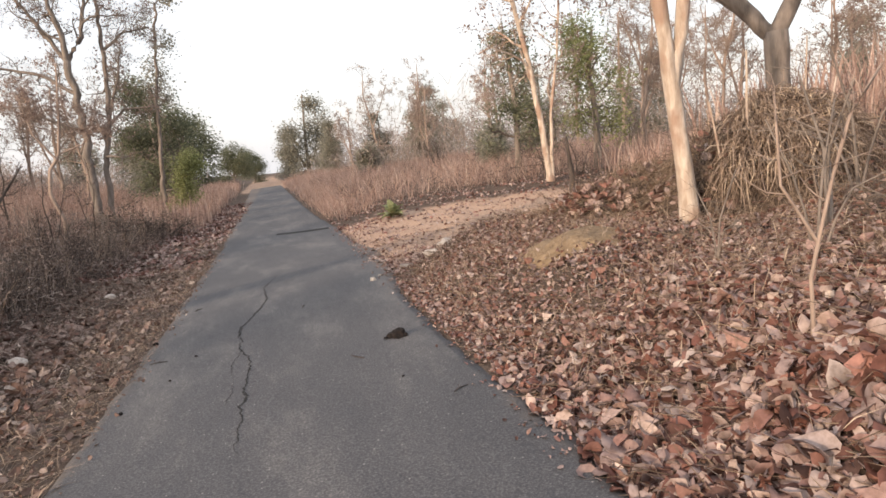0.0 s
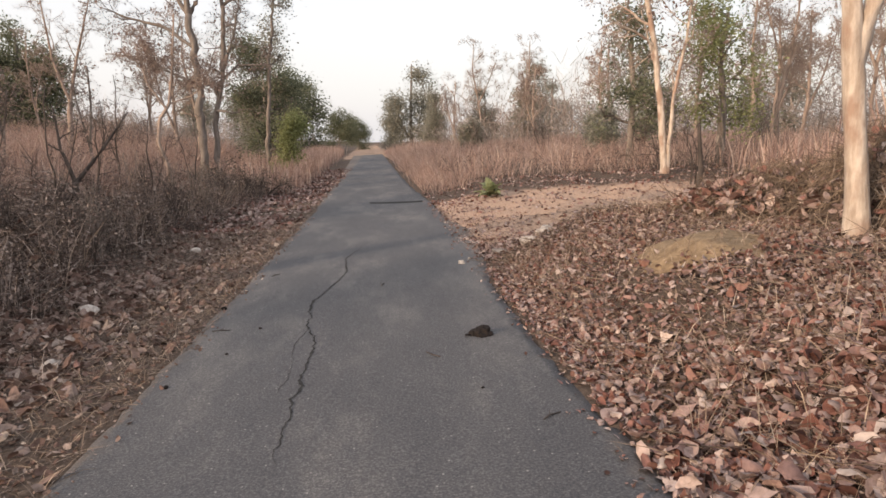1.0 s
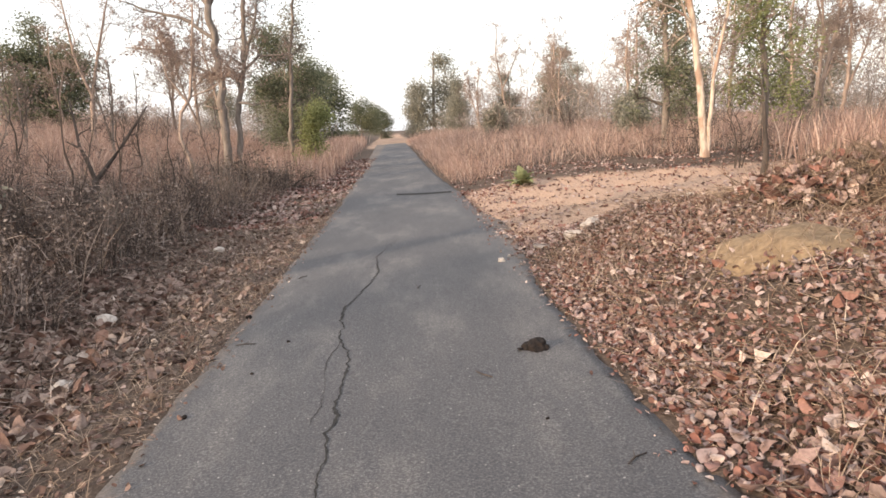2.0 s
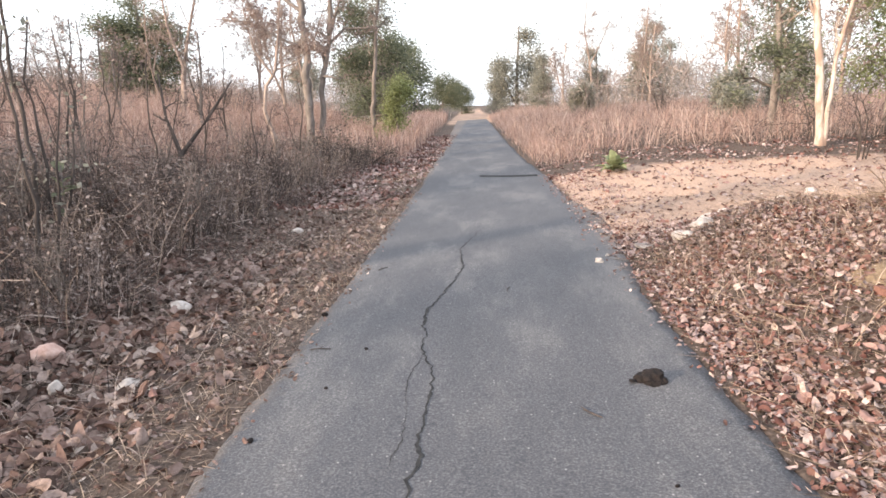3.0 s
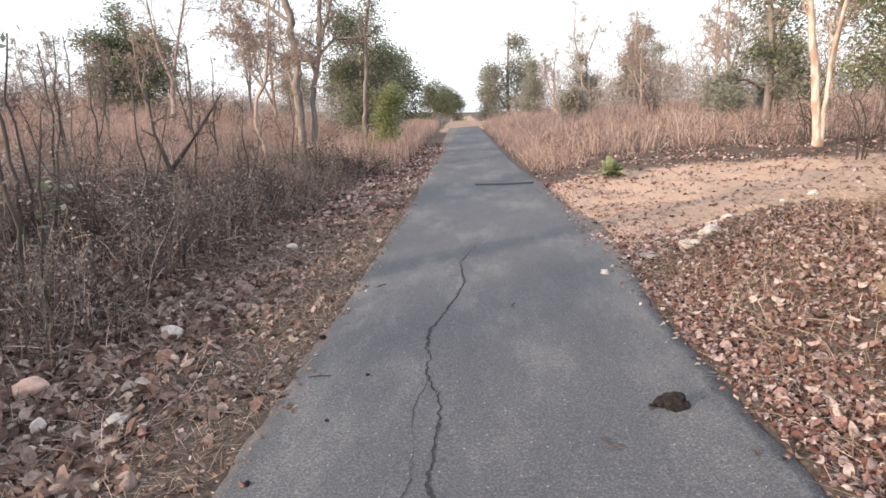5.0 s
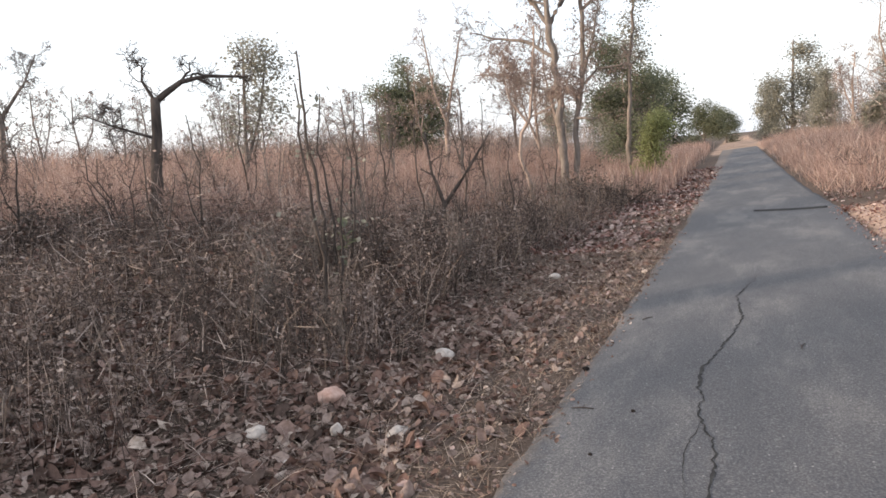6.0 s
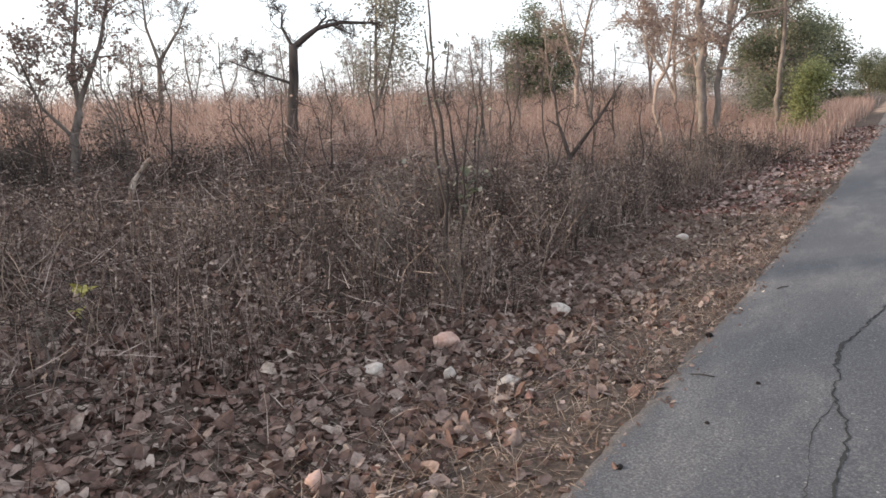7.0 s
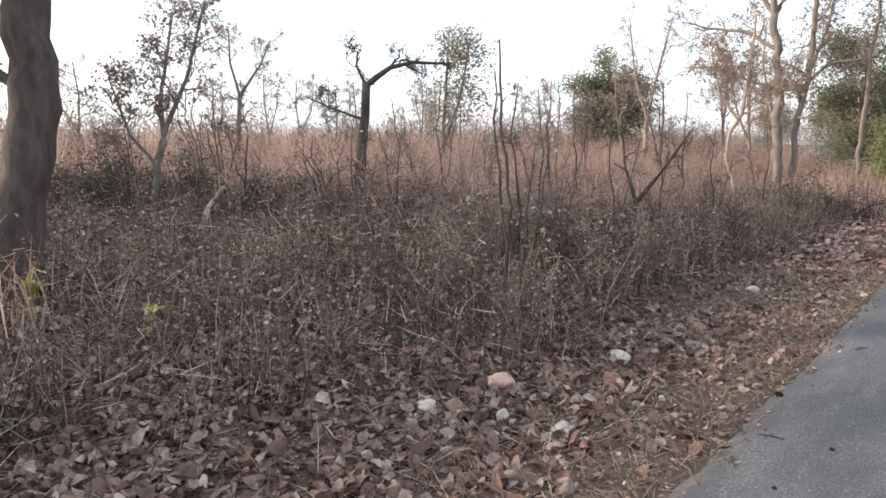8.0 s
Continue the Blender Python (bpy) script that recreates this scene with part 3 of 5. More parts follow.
tree("tree", "dark green bushy roadside tree", (-5.5, 36.0),
     [([(0, 0, 0), (0.1, 0, 2.0), (0.15, 0, 4.0), (0.2, 0, 5.8)], 0.17, 0.05, True)],
     dict(DENSE, limb=3.2), GREY_BARK, GREEN_LEAF, 34)
tree("bush", "bright green bush at the foot of bare trees", (-3.6, 30.2),
     [([(0, 0, 0), (0.1, 0, 1.2), (0.15, 0, 2.8)], 0.07, 0.03, True)],
     dict(LEAFY, limb=1.2, low=0.15, leaf=0.1), GREY_BARK, BRIGHT_LEAF, 35, "bush")
tree("tree", "round dense green tree beyond the dry field", (-18.4, 38.6),
     [([(0, 0, 0), (0.1, 0, 2.0), (0, 0, 4.5), (0, 0, 6.0)], 0.18, 0.05, True), ([(0, 0, 1.0), (-0.9, -0.3, 2.6), (-1.3, -0.5, 4.6)], 0.1, 0.04, True),
      ([(0, 0, 1.0), (0.9, 0.3, 2.6), (1.2, 0.5, 4.8)], 0.1, 0.04, True)],
     dict(DENSE, limb=2.1, leaf=0.15, low=0.08, kids=(4, 5, 10)), GREY_BARK, GREEN_LEAF, 36)

# distance along the lane
far_green = tree("tree", "dark dense green tree where the lane ends", (-9.2, 77.0),
     [([(0, 0, 0), (0, 0, 3.6), (0, 0, 7.6)], 0.25, 0.08, True), ([(0, 0, 1.2), (1.2, 0.4, 3.2), (2.1, 0.5, 5.8)], 0.14, 0.05, True), ([(0, 0, 1.2), (-1.2, -0.3, 3.2), (-2.0, -0.4, 5.6)], 0.14, 0.05, True)], dict(DENSE, limb=5.0, leaf=0.26, spread=0.7, low=0.1, kids=(4, 5, 8)), GREY_BARK, GREEN_LEAF, 41, group="distant trees")
far_grey = tree("tree", "tall grey-green tree, far off, with unseen copies added for shade", (3.4, 71.5),
     [([(0, 0, 0), (0, 0, 4.0), (0.1, 0, 8.6)], 0.2, 0.06, True), ([(0, 0, 0.8), (0.9, 0.3, 2.6), (1.5, 0.5, 5.6)], 0.1, 0.04, True), ([(0, 0, 0.8), (-0.9, -0.3, 2.4), (-1.7, -0.5, 4.8)], 0.1, 0.04, True)], dict(LEAFY, limb=2.5, leaf=0.22, spread=0.55, low=0.05, clump=7, angle=58, kids=(5, 5, 7)), GREY_BARK, GREY_LEAF, 42, group="distant trees")
far_bare = tree("tree", "brownish half-bare tree in the distant woods", (14.8, 44.0),
     [([(0, 0, 0), (0.2, 0, 2.5), (0.1, 0.2, 4.5), (0, 0, 7.0)], 0.16, 0.05, True), ([(0.1, 0, 1.6), (0.7, 0.3, 3.5), (1.2, 0.5, 6.0)], 0.1, 0.03, True)],
     dict(SPARSE, limb=2.6, leaf=0.12, clump=1, thin=0.009), PINK_BARK, BROWN_LEAF, 43, group="distant trees")
far_thin = tree("tree", "leafless thin tree in the distant woods", (8.6, 59.0),
     [([(0, 0, 0), (0.3, 0, 2.2), (0.0, 0.2, 4.2), (-0.5, 0, 6.4), (-0.4, 0, 8.6)], 0.15, 0.04, True), ([(0.05, 0.1, 3.6), (0.8, 0.2, 5.2), (1.6, 0.1, 7.4)], 0.09, 0.03, True)], dict(BARE, limb=3.0, low=0.3, thin=0.01, angle=60, wiggle=0.34), PINK_BARK, seed=44, group="distant trees")
low_bush = tree("bush", "low grey-green bush in dry grass", (11.4, 34.7),
     [([(0, 0, 0), (0.1, 0, 0.8), (0, 0.1, 1.8)], 0.06, 0.03, True)], dict(LEAFY, limb=1.2, low=0.1, leaf=0.16), GREY_BARK, GREY_LEAF, 45, "bush", group="low bushes")
small_bare = tree("tree", "small bare tree on the field's skyline", (-24.0, 24.0),
     [([(0, 0, 0), (0.1, 0.1, 1.2), (0.2, 0, 2.6), (0.1, 0, 3.8)], 0.08, 0.03, True), ([(0.1, 0.1, 1.1), (-0.5, 0.2, 2.3), (-0.6, 0.4, 3.5)], 0.05, 0.02, True)],
     dict(SPARSE, limb=1.5, kids=(4, 4, 4, 7), leaf=0.1, clump=1), GREY_BARK, BROWN_LEAF, 46, group="distant trees")


def again(thing, x, y, size, turn):
    return copy_thing(thing, pose(x, y, rough_land(x, y), 0, 0, turn) @ Matrix.Scale(size, 4))


for thing, x, y, size, turn in [
        (far_green, -13.5, 84, 0.9, 60), (far_green, -6.0, 104, 0.7, 140), (far_green, -13, 74, 0.8, 200), (far_green, -3.4, 114, 0.6, 20), (far_grey, 1.5, 88, 0.7, 90), (far_grey, 6.2, 78, 0.7, 90),
        (far_grey, 13.2, 60, 0.85, 30), (far_grey, 9.7, 62, 0.62, 200), (far_grey, 5.2, 62, 0.6, 250), (far_grey, 18, 70, 0.75, 100), (far_thin, 12.8, 58, 1.0, 80), (far_bare, 6.8, 60, 0.8, 140),
        (far_bare, 19, 40, 1.0, 220), (far_bare, 17, 52, 1.1, 40), (far_bare, 23, 36, 1.0, 310), (far_bare, 11.5, 50, 0.8, 120), (far_bare, 16.5, 30, 0.95, 10), (far_bare, 21, 27, 0.9, 160),
        (far_bare, 14.5, 25, 0.75, 280), (far_thin, 18.2, 24.5, 0.8, 100), (far_thin, 13, 22, 0.7, 190), (far_thin, 22, 31, 0.8, 50), (far_bare, 26, 24, 0.9, 70), (far_bare, 17, 18, 0.7, 200),
        (far_grey, 27, 45, 0.8, 310), (far_grey, 33, 33, 0.8, 20), (far_grey, 24, 58, 0.9, 170), (low_bush, 14.2, 36, 0.9, 90), (low_bush, 6.5, 48, 1.0, 10), (low_bush, 9.5, 29, 0.7, 200),
        (far_thin, -8.2, 33, 0.75, 30), (far_bare, -9.8, 36, 0.85, 170), (far_bare, -13, 42, 0.9, 250), (far_thin, -15, 33, 0.6, 80), (far_grey, -8.5, 48, 0.6, 100), (far_bare, -6.6, 42, 0.8, 20),
        (far_grey, -26, 52, 0.7, 10), (far_grey, -15.5, 60, 0.7, 120), (small_bare, -14.5, 25, 0.9, 40), (small_bare, -20.5, 20, 0.8, 110), (small_bare, -24, 17, 0.9, 200), (small_bare, -28, 22, 1.1, 300),
        (small_bare, -21, 28, 1.0, 20), (small_bare, -26, 31, 1.1, 130), (small_bare, -32, 27, 1.2, 250), (small_bare, -30, 14, 1.1, 70), (small_bare, -19, 24, 0.7, 160), (small_bare, -16.8, 32, 1.0, 280),
        # both far_grey here and left trees at negative y: unseen, added for shade
        (small_bare, -31, 37, 1.2, 200), (small_bare, -24, 42, 1.3, 50), (small_bare, -23, 9, 0.9, 10), (small_bare, -27, 5, 1.0, 100), (small_bare, -9, -6, 1.2, 70), (far_bare, -17, -3, 0.9, 10), (far_bare, -14, -12, 1.0, 130), (small_bare, 8, -5, 1.2, 200), (far_bare, 12, -9, 1.0, 40), (far_thin, 9.5, 1.5, 0.8, 90), (far_grey, -18.0, 6.0, 0.62, 40), (far_grey, -19.5, 3.4, 0.65, 130), (small_bare, -8.4, 22.5, 0.9, 100), (small_bare, -10.2, 21.0, 0.7, 300)]:
    again(thing, x, y, size, turn)

# ---- grass, brush and fallen leaves ----
RNG = np.random.default_rng(7)


def heights(x, y):
    return np.array([rough_land(a, b) for a, b in zip(x, y)])


def blades(x, y, z, h, lean, width, bend=0.3, head=1.0):
    """Upright ribbons of three cross-lines: foot, waist and a ragged head."""
    n = len(x)
    a, t = RNG.uniform(0, 2 * np.pi, n), RNG.uniform(0, 2 * np.pi, n)
    sx, sy = np.cos(a) * width, np.sin(a) * width
    dx, dy = np.cos(t) * lean * h, np.sin(t) * lean * h
    v = np.zeros((n, 5, 3))
    for i, (f, w) in enumerate(((0, 0.6), (0.62, head))):
        c = np.stack([x + dx * f * (1 - bend), y + dy * f * (1 - bend), z + h * f], 1)
        s = np.stack([sx * w, sy * w, 0 * sx], 1)
        v[:, 2 * i], v[:, 2 * i + 1] = c - s, c + s
    v[:, 4] = np.stack([x + dx, y + dy, z + h], 1)
    k = np.arange(n)[:, None] * 5
    quads = (k + np.array([0, 1, 3, 2])).tolist()
    tris = (k + np.array([2, 3, 4])).tolist()
    return v.reshape(-1, 3).tolist(), quads + tris


def sticks(p, d, length, width):
    """Thin three-sided twigs at p along d."""
    n = len(p)
    d = d / np.linalg.norm(d, axis=1)[:, None]
    a = np.cross(d, RNG.normal(size=(n, 3)))
    a /= np.linalg.norm(a, axis=1)[:, None]
    b = np.cross(d, a)
    w, L = width[:, None], length[:, None]
    mid = p + d * L * 0.55 + a * L * RNG.uniform(-0.1, 0.1, (n, 1))
    v = np.zeros((n, 7, 3))
    for i, (o, u) in enumerate(((1, 0), (-0.5, 0.87), (-0.5, -0.87))):
        v[:, i] = p + (a * o + b * u) * w
        v[:, 3 + i] = mid + (a * o + b * u) * w * 0.7
    v[:, 6] = p + d * L
    k = np.arange(n)[:, None] * 7
    f = []
    for i in range(3):
        j = (i + 1) % 3
        f += (k + np.array([i, j, 3 + j, 3 + i])).tolist() + (k + np.array([3 + i, 3 + j, 6])).tolist()
    return v.reshape(-1, 3).tolist(), f


def leaf_shapes(n, size, curl):
    """Crumpled dead leaves in their own space: seven ragged rim points and a folded midrib."""
    k = 7
    ang = np.linspace(0, 2 * np.pi, k, endpoint=False)
    rim = np.stack([0.5 * np.cos(ang), 0.33 * np.sin(ang)], 1)
    v = np.zeros((n, k + 1, 3))
    v[:, :k, 0] = rim[:, 0] * (1 + RNG.normal(0, 0.11, (n, k)))
    v[:, :k, 1] = rim[:, 1] * (1 + RNG.normal(0, 0.13, (n, k))) * RNG.uniform(0.65, 1.3, (n, 1))
    c = curl * RNG.uniform(-0.3, 1.6, (n, 1))
    v[:, :, 2] = c * (np.abs(v[:, :, 1]) * 0.75 + v[:, :, 0] ** 2 * RNG.uniform(-0.8, 1.8, (n, 1)))
    v[:, :k, 2] += RNG.normal(0, 0.045, (n, k))
    return v * size[:, None, None]


def leaves(x, y, z, size, curl=0.7, tilt=0.35):
    n = len(x)
    v = leaf_shapes(n, size, curl)
    a, b, c = RNG.uniform(0, 2 * np.pi, n), RNG.normal(0, tilt, n), RNG.normal(0, tilt, n)
    flip = np.where(RNG.random(n) < 0.4, -1.0, 1.0)
    v[:, :, 2] *= flip[:, None]
    for ang, (i, j) in ((b, (0, 2)), (c, (1, 2)), (a, (0, 1))):
        p, q = v[:, :, i].copy(), v[:, :, j].copy()
        v[:, :, i] = p * np.cos(ang)[:, None] - q * np.sin(ang)[:, None]
        v[:, :, j] = p * np.sin(ang)[:, None] + q * np.cos(ang)[:, None]
    low = v[:, :, 2].min(1)
    v += np.stack([x, y, z - low * 0.75], 1)[:, None, :]
    k = np.arange(n)[:, None] * 8
    f = []
    for i in range(7):
        f += (k + np.array([i, (i + 1) % 7, 7])).tolist()
    return v.reshape(-1, 3).tolist(), f


def broad_leaves(x, y, z, size, curl=0.5, tilt=0.3):
    """Large dead leaves: a pointed blade of five cross-lines, folded along the midrib and arched."""
    n = len(x)
    v = np.zeros((n, 17, 3))
    broad = RNG.uniform(0.26, 0.42, n)
    fold, arch, twist = curl * RNG.uniform(-0.2, 1.5, n), curl * RNG.normal(0.1, 0.7, n), RNG.normal(0, 0.25, n)
    v[:, 0, 0], v[:, 16, 0] = -0.5, 0.5 * RNG.uniform(0.95, 1.2, n)
    for i, (f, w) in enumerate(((-0.4, 0.55), (-0.2, 0.92), (0.02, 1.0), (0.24, 0.84), (0.4, 0.48))):
        for j, side in enumerate((-1, 0, 1)):
            k = 1 + 3 * i + j
            half = broad * w * RNG.uniform(0.86, 1.12, n) if side else 0
            v[:, k, 0] = f + RNG.normal(0, 0.02, n)
            v[:, k, 1] = side * half
            v[:, k, 2] = fold * np.abs(half) + twist * f * side * broad + RNG.normal(0, 0.035 if side else 0.015, n)
    v[:, :, 2] -= arch[:, None] * v[:, :, 0] ** 2
    v *= size[:, None, None]
    a, b, c = RNG.uniform(0, 2 * np.pi, n), RNG.normal(0, tilt, n), RNG.normal(0, tilt, n)
    v[:, :, 2] *= np.where(RNG.random(n) < 0.45, -1.0, 1.0)[:, None]
    for ang, (i, j) in ((b, (0, 2)), (c, (1, 2)), (a, (0, 1))):
        p, q = v[:, :, i].copy(), v[:, :, j].copy()
        v[:, :, i] = p * np.cos(ang)[:, None] - q * np.sin(ang)[:, None]
        v[:, :, j] = p * np.sin(ang)[:, None] + q * np.cos(ang)[:, None]
    v += np.stack([x, y, z - v[:, :, 2].min(1) * 0.8], 1)[:, None, :]
    k = np.arange(n)[:, None] * 17
    f = []
    quads = [(b + j, b + j + 1, b + j + 4, b + j + 3) for b in (1, 4, 7, 10) for j in (0, 1)]
    for face in [(0, 2, 1), (0, 3, 2), (13, 14, 16), (14, 15, 16)] + quads:
        f += (k + np.array(face)).tolist()
    return v.reshape(-1, 3).tolist(), f


def flakes(p, size):
    """Small withered leaves hanging at p, each a bent pair of triangles."""
    n = len(p)
    d = RNG.normal(size=(n, 3)) * np.array([1, 1, 0.8]) - np.array([0, 0, 0.4])
    d /= np.linalg.norm(d, axis=1)[:, None]
    a = np.cross(d, RNG.normal(size=(n, 3)))
    a /= np.linalg.norm(a, axis=1)[:, None]
    b = np.cross(d, a)
    L = size[:, None]
    v = np.stack([p, p + d * L * 0.55 + a * L * 0.3 + b * L * 0.12, p + d * L, p + d * L * 0.5 - a * L * 0.3 + b * L * 0.12], 1)
    k = np.arange(n)[:, None] * 4
    return v.reshape(-1, 3).tolist(), (k + np.array([0, 1, 2])).tolist() + (k + np.array([0, 2, 3])).tolist()


def scatter(n, x0, x1, y0, y1, keep=None):
    x, y = RNG.uniform(x0, x1, n), RNG.uniform(y0, y1, n)
    if keep is not None:
        m = RNG.random(n) < np.array([keep(a, b) for a, b in zip(x, y)])
        x, y = x[m], y[m]
    return x, y, heights(x, y)


def stuff(name, data, material, label, category, smooth=False):
    return tagged(mesh_object(name, data[0], data[1], material, None, smooth), label, category, kind="stuff")


def patchy(x, y, s=0.5, o=0.0):
    return 0.5 + 0.9 * noise.noise((x * s, y * s, 11 + o))


# fields of tall dry grass
def field_left(x, y):
    edge = -6.6 + 1.3 * noise.noise((y * 0.3, 2, 0)) + 2.8 * step(13, 22, y) - 11.5 * (1 - step(7, 13.5, y))
    return step(0, 3.0, edge - x) * max(0.1, patchy(x, y, 0.25))


def field_right(x, y):
    return step(0, 1.2, y - 19.6 + 0.3 * x * 0.2) * step(1.42, 2.0, x - bend(y)) * max(0.15, patchy(x, y, 0.3))


x, y, z = scatter(170000, -20, -2.6, 4, 45, field_left)
g1 = blades(x, y, z - 0.03, RNG.uniform(0.5, 1.25, len(x)) * (0.65 + 0.9 * np.array([max(0.0, patchy(a, b, 0.45, 6)) for a, b in zip(x, y)])) * np.array([0.42 + 0.58 * step(0, 5.5, -4.2 - a) for a in x]), RNG.uniform(0.05, 1.1, len(x)) ** 1.2, RNG.uniform(0.0015, 0.005, len(x)), head=2.2)
stuff("dry_grass", g1, GRASS, "tall reddish-brown dry grass in the field", "grass")
x, y, z = scatter(60000, -48, -18, 0, 75, lambda a, b: max(0.15, patchy(a, b, 0.2)))
stuff("dry_grass", blades(x, y, z - 0.03, RNG.uniform(0.6, 2.0, len(x)), RNG.uniform(0.05, 0.8, len(x)), RNG.uniform(0.004, 0.011, len(x)), head=1.8), GRASS, "far field of reddish-brown dry grass", "grass")
x, y, z = scatter(190000, 0.6, 34, 17, 66, field_right)
stuff("dry_grass", blades(x, y, z - 0.03, RNG.uniform(0.2, 0.8, len(x)) * (0.6 + 1.1 * np.array([max(0.0, patchy(a, b, 0.5, 8)) for a, b in zip(x, y)])), RNG.uniform(0.05, 1.2, len(x)) ** 1.2, RNG.uniform(0.0015, 0.005, len(x)), head=2.2), GRASS, "knee-high pinkish-brown dry grass beside the lane", "grass")
x, y, z = scatter(9000, -5.5, -2.0, 24, 70, lambda a, b: step(2.1, 3.0, bend(b) - a))
stuff("dry_grass", blades(x, y, z - 0.03, RNG.uniform(0.5, 1.25, len(x)), RNG.uniform(0.05, 0.35, len(x)), RNG.uniform(0.004, 0.01, len(x)), head=1.6), GRASS, "dry grass along the lane's far edge", "grass")
x, y, z = scatter(16000, -0.6, 3.2, 19, 66, lambda a, b: step(1.3, 1.8, a - bend(b)) * (1 - step(2.2, 3.0, a - bend(b))))
stuff("dry_grass", blades(x, y, z - 0.03, RNG.uniform(0.1, 0.55, len(x)), RNG.uniform(0.1, 1.2, len(x)), RNG.uniform(0.0025, 0.006, len(x)), head=1.8), GRASS, "short dry grass along the lane's right margin", "grass")
x, y, z = scatter(14000, 5.0, 22, 4.5, 18, lambda a, b: step(0, 1.5, a - 5.5 - 0.35 * max(0, b - 9)))
stuff("dry_grass", blades(x, y, z - 0.03, RNG.uniform(0.5, 1.3, len(x)), RNG.uniform(0.05, 0.35, len(x)), RNG.uniform(0.006, 0.014, len(x)), head=1.5), GRASS, "dry brown grass behind the brush heap", "grass")


x, y, z = scatter(20000, 2, 22, 17, 45, field_right)
n = len(x)
d = np.stack([RNG.normal(0, 0.8, n), RNG.normal(0, 0.8, n), np.abs(RNG.normal(0.4, 0.6, n))], 1)
stuff("brush", sticks(np.stack([x, y, z + RNG.random(n) * 0.5], 1), d, RNG.uniform(0.15, 0.6, n), RNG.uniform(0.003, 0.009, n)), SCRUB, "low dry twiggy brush mixed into the grass", "brush")


# thin bare woods that close the distance all round
def thicket(count, r0, r1, a0, a1, h0, h1, label):
    a, r = RNG.uniform(radians(a0), radians(a1), count), RNG.uniform(r0, r1, count)
    x, y = np.sin(a) * r, 3 + np.cos(a) * r
    keep = np.abs(x) > 4.5
    x, y = x[keep], y[keep]
    k = len(x)
    tall = np.array([h0 + (h1 - h0) * max(0.0, patchy(p, q, 0.09, 20)) for p, q in zip(x, y)])
    p = np.stack([x, y, heights(x, y) + RNG.random(k) ** 1.2 * tall], 1)
    d = np.stack([RNG.normal(0, 0.55, k), RNG.normal(0, 0.55, k), np.abs(RNG.normal(0.7, 0.5, k))], 1)
    return stuff("distant_thicket", sticks(p, d, RNG.uniform(0.5, 2.2, k), RNG.uniform(0.008, 0.022, k)), FAR_TWIG, label, "thicket")


FAR_TWIG = island_mat("far_twig", [(0.0, (0.2, 0.16, 0.145)), (0.6, (0.32, 0.26, 0.235)), (1.0, (0.45, 0.38, 0.34))])
thicket(11000, 45, 95, -100, -8, 1.2, 4.0, "distant thicket of bare grey twigs beyond the field")
thicket(13000, 38, 85, 5, 75, 1.5, 7.0, "distant bare woods on the rising ground")


# masses of bush and small trees behind the bare woods, haze put into their colour
HAZE_TINTED_LEAF = island_mat("haze_tinted_foliage", [(0.0, (0.34, 0.315, 0.3)), (0.6, (0.44, 0.415, 0.395)), (1.0, (0.54, 0.51, 0.49))], through_light=0.5)


def haze_tinted_woods(masses, r0, r1, a0, a1, h0, h1, label):
    a, r = RNG.uniform(radians(a0), radians(a1), masses), RNG.uniform(r0, r1, masses)
    x, y = np.sin(a) * r, 3 + np.cos(a) * r
    keep = np.abs(x + 0.02 * (y - 17)) > 5.5
    x, y = x[keep], y[keep]
    k, m = len(x), 230
    tall = RNG.uniform(h0, h1, k) * (0.5 + np.array([max(0.0, patchy(p, q, 0.07, 20)) for p, q in zip(x, y)]))
    c = np.stack([x, y, heights(x, y)], 1)
    lift = RNG.random((k, m)) ** 1.25
    off = RNG.normal(size=(k, m, 3)) * (0.25 + 0.9 * np.sin(np.pi * np.clip(lift, 0.05, 0.97)))[:, :, None] * np.array([1, 1, 0.25])
    off[:, :, 2] += lift * tall[:, None]
    p = (c[:, None, :] + off).reshape(-1, 3)
    return stuff("distant_woods", flakes(p, RNG.uniform(0.12, 0.26, len(p))), HAZE_TINTED_LEAF, label, "woods")


haze_tinted_woods(300, 52, 100, -80, -7, 1.2, 3.2, "woods far beyond the field, haze painted into their grey-brown")
haze_tinted_woods(300, 46, 90, 4, 60, 1.8, 4.2, "woods on the rising ground, haze painted into their grey-brown")


# grey tangled brush on the left
def brush(x, y):
    edge = -3.1 + 0.45 * noise.noise((y * 0.55, 7, 0)) - 0.9 * (1 - step(4.5, 7.5, y))
    return step(0, 0.6, edge - x) * (1 - 0.6 * step(0, 4, -x - 8.5)) * (1 - 0.85 * step(12, 16, y) * step(4.0, 5.5, -x)) * max(0.12, patchy(x, y, 0.7, 3)) * (0.55 + 0.45 * step(6, 9, y))


def brush_top(x, y):
    edge = -3.1 - 0.9 * (1 - step(4.5, 7.5, y))
    return (0.24 + (0.25 + 0.5 * step(6.0, 9.5, y) * (1 - 0.8 * step(11.5, 15, y))) * step(0, 2.0, edge - x)) * (0.45 + 1.1 * max(0, patchy(x, y, 0.9, 5)))


